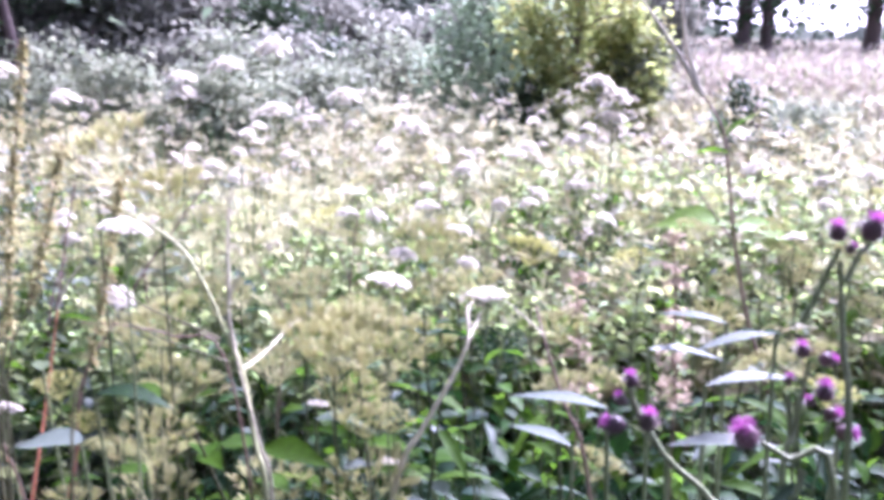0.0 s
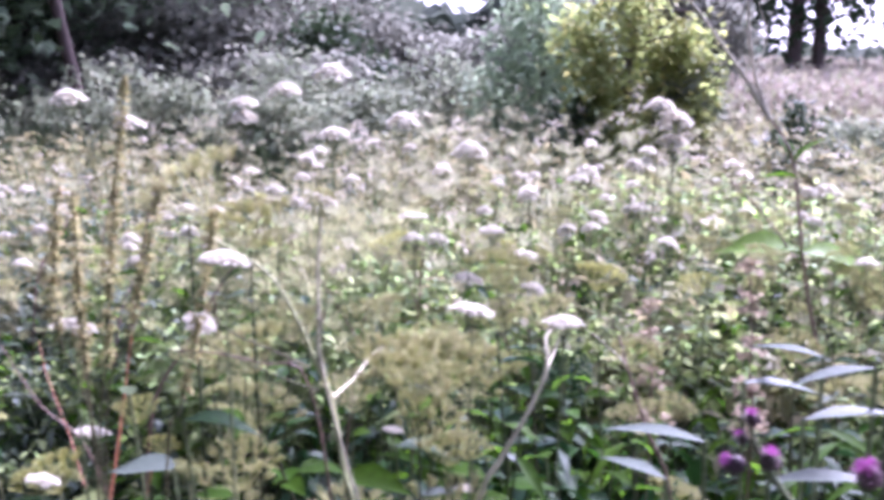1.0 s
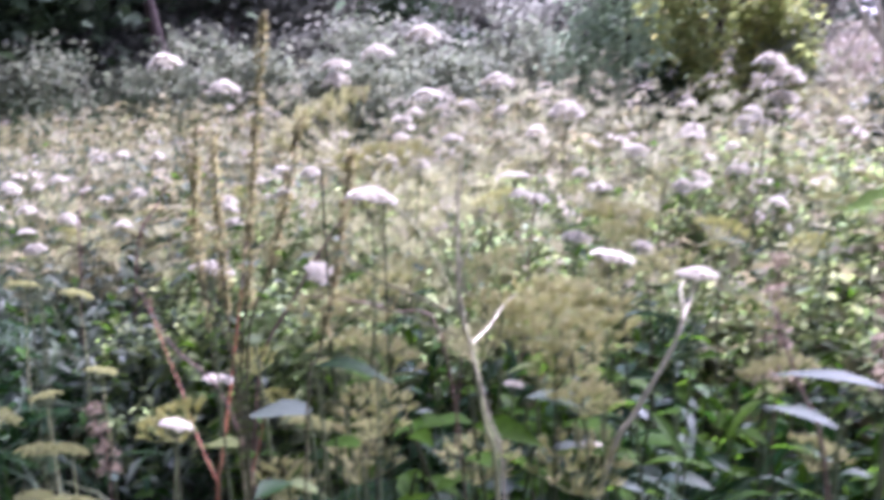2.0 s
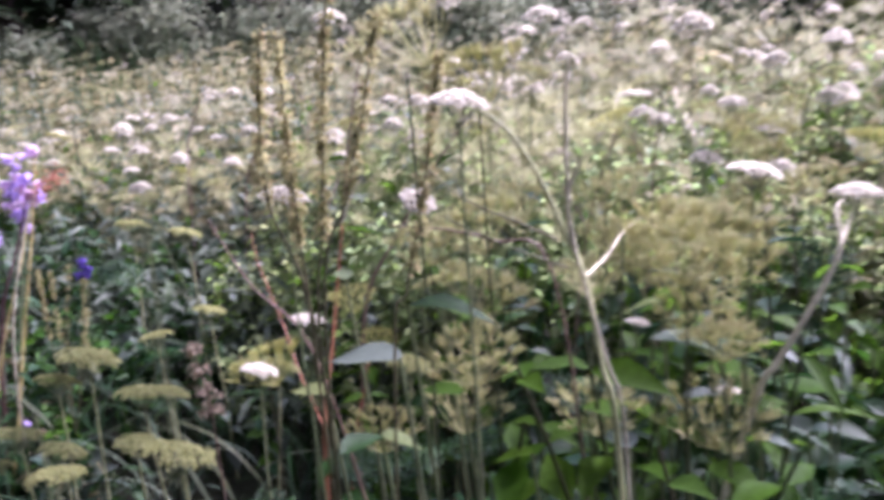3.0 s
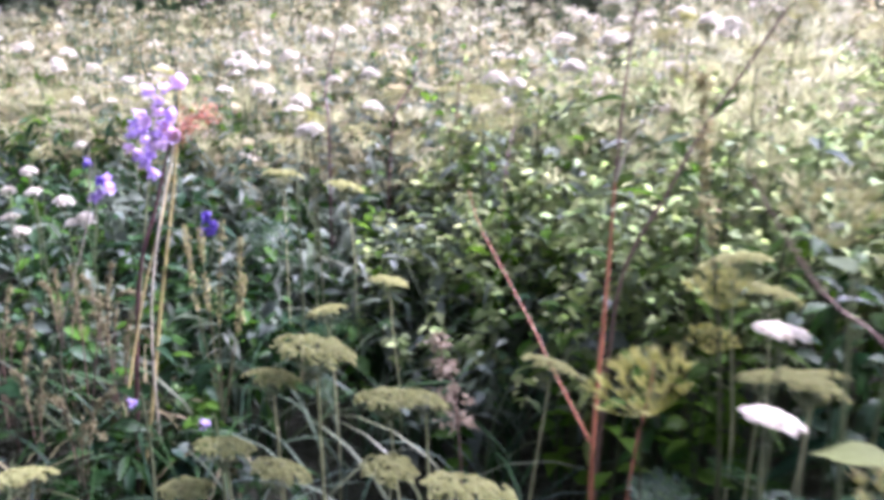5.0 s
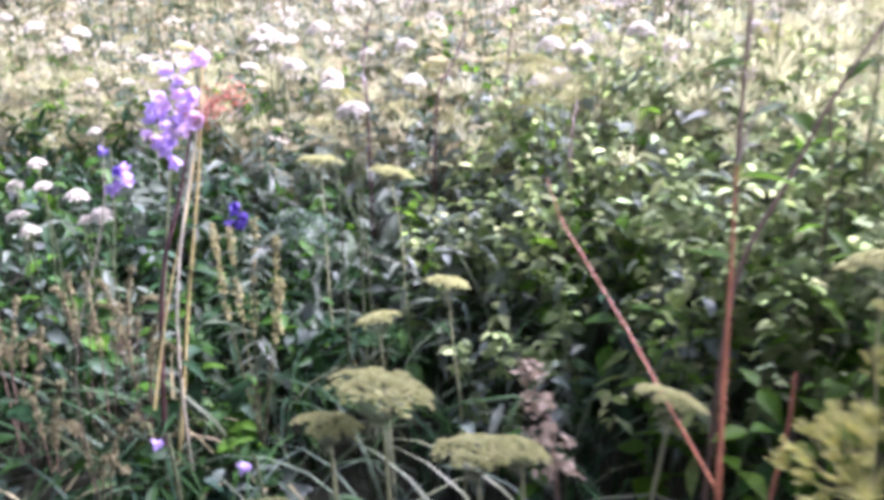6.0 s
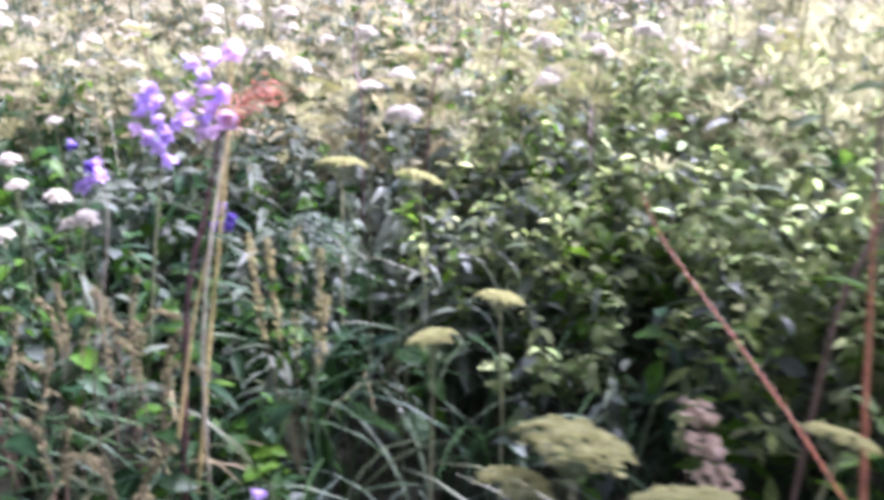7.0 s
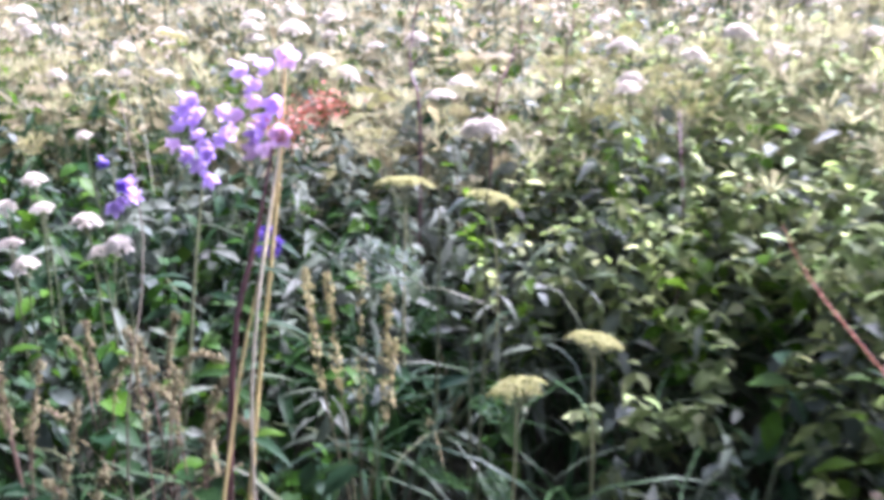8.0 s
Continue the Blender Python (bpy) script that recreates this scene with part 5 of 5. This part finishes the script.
thistle([[(.37, .905, .02), (.36, .905, .8), (.348, .909, 1.134), (.358, .923, 1.192), (.368, .936, 1.245)], [(.36, .908, 1.0), (.389, .913, 1.134), (.394, .925, 1.185)], [(.356, .92, 1.18), (.352, .931, 1.22)]],
        [((.363, .938, 1.256), (-.2, 0, 1), .8), ((.382, .938, 1.250), (1, 0, .4), .8), ((.382, .932, 1.222), (.1, 0, 1), 1.0), ((.388, .928, 1.205), (.6, -.4, .5), .8), ((.400, .926, 1.190), (.9, -.2, .0), .95), ((.371, .929, 1.214), (-.4, -.2, .8), .6), ((.352, .931, 1.232), (0, 0, 1), .55)],
        [((.35, .91, 1.05), 2.2, .2, .12), ((.36, .905, .9), -.6, .1, .16)], "thistle with a cluster of purple heads", (.37, .905))

# ---- bellflowers and sorrel ----
bellflower((-2.40, 2.40), (-2.345, 2.765, .93), [((-2.341, 2.757, .912), "pink", .034), ((-2.408, 2.729, .892), "violet", .032), ((-2.349, 2.726, .842), "violet", .034), ((-2.409, 2.698, .818), "pink", .032), ((-2.338, 2.704, .781), "pink", .034), ((-2.37, 2.682, .752), "pink", .03), ((-2.361, 2.712, .812), "violet", .03)],
           "bellflower with pale violet bells on a straw-coloured stalk", extra=([(-2.38, 2.43, .15), (-2.371, 2.534, .39), (-2.348, 2.616, .574), (-2.337, 2.691, .747)],))
bellflower((-2.76, 2.84), (-2.71, 3.09, .80), [((-2.731, 3.08, .752), "violet", .036), ((-2.747, 3.066, .728), "violet", .034), ((-2.684, 3.081, .72), "violet", .034), ((-2.75, 3.047, .685), "violet", .034), ((-2.673, 3.066, .675), "violet", .034), ((-2.703, 3.049, .654), "violet", .034), ((-2.705, 3.03, .611), "violet", .034), ((-2.759, 3.032, .655), "pink", .03), ((-2.696, 3.022, .583), "violet", .032)],
           "bellflower with a dense spike of violet bells", STEM)
bellflower((-3.05, 3.0), (-3.05, 3.17, .56), [((-3.025, 3.157, .494), "violet", .034), ((-3.035, 3.135, .447), "violet", .034), ((-3.001, 3.15, .46), "violet", .03), ((-3.058, 3.167, .542), "dark", .028)], "small bellflower with blue-violet bells", STEM, 4)
bellflower((-2.70, 3.18), (-2.665, 3.27, .38), [((-2.67, 3.267, .342), "dark", .03), ((-2.66, 3.257, .312), "dark", .03), ((-2.665, 3.26, .37), "dark", .026)], "low bellflower with dark blue bells", STEM, 4)
bellflower((-1.97, 1.95), (-1.95, 1.99, .42), [((-1.956, 1.984, .405), "violet", .016)], "small violet flower low in the grass", STEM, 3)
bellflower((-1.83, 2.0), (-1.81, 2.03, .38), [((-1.816, 2.023, .36), "violet", .018)], "small violet flower low in the grass", STEM, 3)


def sorrel():
    base = (-2.37, 2.50, float(ground_z(-2.37, 2.50)))
    ob = thing("sorrel", base, "sorrel with rusty red fruits leaning on the bellflower", "wild plant")
    line = smooth_pts([base, (-2.355, 2.53, .332), (-2.337, 2.685, .747), (-2.311, 2.726, .815), (-2.268, 2.747, .84)], 6)
    g = Geo()
    tube(g, local(line, base), .004, .0015, 6)
    part("stem", g.mesh("stem", STRAW), ob)
    f = Geo()
    for c in ((-2.301, 2.729, .815), (-2.268, 2.747, .835), (-2.325, 2.705, .775), (-2.32, 2.718, .8), (-2.285, 2.74, .80), (-2.345, 2.70, .79), (-2.25, 2.75, .825)):
        n = 42
        scatter(f, SEED, local(np.array(c), base) + rng.normal(0, .014, (n, 3)), rot(rnd(0, 6.28, n), rnd(-1.2, 1.2, n), 0), rnd(.006, .011, n))
        tube(f, local([line[-8], np.array(c)], base), .0012, .0008, 3)
    part("seed_spike", f.mesh("fruits", SORREL, False), ob, None, "rusty red fruits")


sorrel()

# ---- docks, panicles ----
dock((-.54, 1.25), [[(-.54, 1.25, .2), (-.55, 1.26, .7), (-.56, 1.268, 1.007), (-.556, 1.294, 1.128), (-.556, 1.319, 1.249), (-.553, 1.343, 1.363), (-.547, 1.372, 1.50)],
                    [(-.54, 1.25, .3), (-.568, 1.266, 1.007), (-.584, 1.286, 1.113), (-.597, 1.305, 1.219), (-.612, 1.33, 1.347)],
                    [(-.54, 1.25, .3), (-.553, 1.269, 1.0), (-.528, 1.305, 1.158), (-.509, 1.329, 1.257), (-.494, 1.354, 1.363)],
                    [(-.54, 1.25, .3), (-.56, 1.265, .97), (-.622, 1.29, 1.15), (-.639, 1.319, 1.255), (-.642, 1.348, 1.351)],
                    [(-.50, 1.26, .3), (-.475, 1.287, .965), (-.466, 1.315, 1.041), (-.454, 1.347, 1.129), (-.446, 1.383, 1.23), (-.441, 1.411, 1.313)]],
     "dock with tall yellow-brown seed spikes")
dock((-.80, 1.72), [[(-.80, 1.72, .3), (-.83, 1.73, .8), (-.86, 1.76, 1.0), (-.87, 1.78, 1.12)]], "dock with ripe brownish seed spikes")
dock((-2.14, 2.50), [[(-2.14, 2.50, .05), (-2.137, 2.525, .335), (-2.161, 2.622, .589)], [(-2.14, 2.50, .05), (-2.11, 2.57, .35), (-2.108, 2.618, .542)], [(-2.14, 2.5, .05), (-2.19, 2.56, .35), (-2.217, 2.594, .562)], [(-2.14, 2.5, .05), (-2.22, 2.55, .35), (-2.256, 2.587, .572)], [(-2.14, 2.5, .05), (-2.10, 2.55, .3), (-2.089, 2.585, .447)]],
     "small dock with knobbly green-brown seed spikes in the hollow")
dock((-2.75, 2.35), [[(-2.75, 2.35, .0), (-2.73, 2.37, .25), (-2.70, 2.4, .42)], [(-2.75, 2.35, 0), (-2.78, 2.38, .25), (-2.8, 2.4, .4)], [(-2.75, 2.35, 0), (-2.66, 2.36, .2), (-2.62, 2.38, .36)]], "withered dock with rusty seed spikes", "withered docks", RUSTY)
dock((-2.55, 2.45), [[(-2.55, 2.45, .0), (-2.56, 2.48, .25), (-2.58, 2.5, .45)], [(-2.55, 2.45, 0), (-2.5, 2.47, .25), (-2.49, 2.5, .38)]], "withered dock with rusty seed spikes", "withered docks", RUSTY)
for x, y, h in ((-2.62, 2.62, .40), (-2.50, 2.52, .34), (-2.42, 2.25, .22), (-2.60, 2.30, .24), (-2.78, 2.62, .36), (-2.9, 2.5, .30)):
    z = float(ground_z(x, y))
    dock((x, y), [[(x, y, z), (x + dx * .2, y + dy * .2, z + (h - z) * .5), (x + dx * .6, y + dy * .6, z + (h - z) * .85), (x + dx * 1.3, y + dy, h + dz)] for dx, dy, dz in ((.03 + .3 * (x + 2.6), .05, .0), (-.08, .06, -.06), (.10, .02 + .2 * (y - 2.5), -.09))],
         "withered dock with rusty seed spikes", "withered docks", RUSTY)
panicle((.44, 2.0), [(.437, 2.025, .799), (.429, 2.037, .865), (.43, 2.065, .998), (.419, 2.091, 1.135)], "withered pinkish flower panicle on an upright stem")
panicle((-1.28, 2.05), [(-1.30, 2.06, .44), (-1.325, 2.07, .52), (-1.345, 2.085, .60)], "withered pinkish flower panicle low in the hollow")
panicle((.25, 2.2), [(.25, 2.2, .75), (.24, 2.22, .9), (.24, 2.23, 1.02)], "withered pinkish flower panicle on an upright stem")

# ---- leafy plants nearest to the walk ----
rng = np.random.default_rng(23)
BROADLEAF = "broad-leaved herbs near the walk"
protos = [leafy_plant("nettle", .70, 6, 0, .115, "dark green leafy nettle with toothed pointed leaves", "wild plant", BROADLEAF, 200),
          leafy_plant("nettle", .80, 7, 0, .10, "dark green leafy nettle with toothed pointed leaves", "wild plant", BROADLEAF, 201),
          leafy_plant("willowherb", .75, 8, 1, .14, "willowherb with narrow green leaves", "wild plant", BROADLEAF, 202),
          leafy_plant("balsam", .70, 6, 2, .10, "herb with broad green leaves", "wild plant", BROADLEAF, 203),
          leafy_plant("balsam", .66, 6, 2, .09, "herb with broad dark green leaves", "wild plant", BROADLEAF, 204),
          leafy_plant("hemp_nettle", .72, 6, 5, .09, "herb with dull bluish-green leaves", "wild plant", BROADLEAF, 205)]
spots = []
while len(spots) < 74:
    x, y = (float(v[0]) for v in wedge(1, .9, 3.4))
    if clear_of_path(np.array([x]), np.array([y]), .95)[0] and not gap(x, y) and not rim(x, y) and not (-2.0 < x < -1.0 and y < 2.8) and all(math.hypot(x - a, y - b) > .10 for a, b in spots):
        spots.append((x, y))
spots += [(float(rnd(-.55, .05)), float(rnd(1.4, 1.95))) for k in range(14)]
for k, (x, y) in enumerate(spots):
    p = protos[k % 6]
    s = float(canopy(x, y)) * float(rnd(.95, 1.25)) / .78
    m = M((x, y, float(ground_z(x, y))), float(rnd(0, 6.28)), float(rng.normal(0, .08)), float(rng.normal(0, .08)), s)
    if k < 6:
        p.matrix_basis = m
    else:
        copy_thing(p, m)


fresh = leafy_plant("nettle", .72, 6, 3, .12, "green leafy nettle between the umbel stalks", "wild plant", BROADLEAF, 207)
for k in range(10):
    x, y = float(rnd(-.5, -.05)), float(rnd(1.5, 2.1))
    m = M((x, y, float(ground_z(x, y))), float(rnd(0, 6.28)), float(rng.normal(0, .1)), float(rng.normal(0, .1)), float(rnd(1.05, 1.3)))
    if k == 0:
        fresh.matrix_basis = m
    else:
        copy_thing(fresh, m)
for x, y in [(-1.22, 2.62), (-1.1, 2.45), (-1.02, 2.6), (-.92, 2.42), (-1.16, 2.8), (-.98, 2.78), (-.85, 2.66), (-1.3, 2.74)]:
    copy_thing(fresh, M((x, y, float(ground_z(x, y))), float(rnd(0, 6.28)), float(rng.normal(0, .1)), float(rng.normal(0, .1)), float(rnd(.78, .95))))
willow = leafy_plant("willowherb", .80, 8, 6, .15, "willowherb with fresh light green narrow leaves", "wild plant", "light green willowherbs", 206)
for k, (x, y, s) in enumerate([(.13, 1.56, 1.05), (-.06, 1.66, 1.15), (.22, 1.8, 1.1), (.45, 1.9, 1.15), (-.15, 1.9, 1.1), (.6, 1.75, 1.1), (-1.0, 2.75, .95), (-.8, 2.6, 1.0), (-.95, 3.0, 1.0)]):
    m = M((x, y, float(ground_z(x, y))), k * 1.9, .06 * math.sin(k), .06 * math.cos(k * 2.1), s)
    if k == 0:
        willow.matrix_basis = m
    else:
        copy_thing(willow, m)


def big_leaf(pos, yaw, pitch, size, kind, label):
    """A large single leaf on its own stalk from the ground."""
    x, y, z = pos
    base = (x + .05, y + .05, float(ground_z(x, y)))
    ob = thing("broad_leaf", base, label, "leaf")
    g = Geo()
    tube(g, local(bow(base, pos, 6, .02), base), .004, .0025, 6)
    part("stalk", g.mesh("stalk", STEM), ob)
    part("leaf", LEAF_M[kind], ob, M(local(pos, base), yaw, pitch, 0, size))


big_leaf((-.50, 1.36, .935), 1.5, .0, .115, 7, "large pale bluish leaf on a stalk")
big_leaf((-.53, 1.47, .965), -1.5, .1, .12, 0, "long green leaf held flat")
big_leaf((-.22, 1.62, .88), -1.2, -.1, .12, 0, "pointed green leaf held flat")


# single leaves that catch the light between the stems
for k, (p, kind, size) in enumerate([((-.655, 1.445, .831), 8, .07), ((-.556, 1.405, .799), 8, .06), ((-.696, 1.621, .943), 8, .05), ((-.555, 1.662, .905), 4, .09), ((-.218, 1.729, .898), 8, .07),
                                     ((-.174, 1.633, .789), 7, .06), ((-.234, 1.513, .761), 7, .07), ((-.042, 1.818, .796), 7, .035), ((-.08, 1.742, .779), 4, .10), ((-.033, 1.725, .773), 4, .09),
                                     ((.031, 1.841, .783), 4, .09), ((-.311, 1.60, .777), 4, .08), ((-.485, 1.544, .803), 4, .08), ((-.067, 1.624, .741), 7, .06), ((-.001, 1.678, .729), 7, .06),
                                     ((-.13, 1.571, .718), 4, .09), ((-.36, 1.466, .762), 4, .07)]):
    big_leaf(p, (1.4, -1.3, .6, -2.2)[k % 4], (.05, -.25, .2)[k % 3], size, kind, {8: "yellowish green leaf held flat", 7: "pale grey-green leaf turned over", 4: "fresh green pointed leaf on a stalk"}[kind])
for k, (p, yaw, size) in enumerate([((.227, 1.202, 1.092), 1.3, .12), ((.279, 1.271, 1.144), -1.2, .12), ((.291, 1.155, 1.07), -1.6, .12), ((.373, 1.291, 1.175), 1.1, .09), ((.421, 1.247, 1.178), 1.7, .10), ((.34, 1.224, 1.118), -1.4, .11), ((.189, 1.235, 1.028), .9, .10)]):
    big_leaf(p, yaw, (.1, -.1, .2)[k % 3], size, 10, "long pale grey-green leaf beside the thistles")
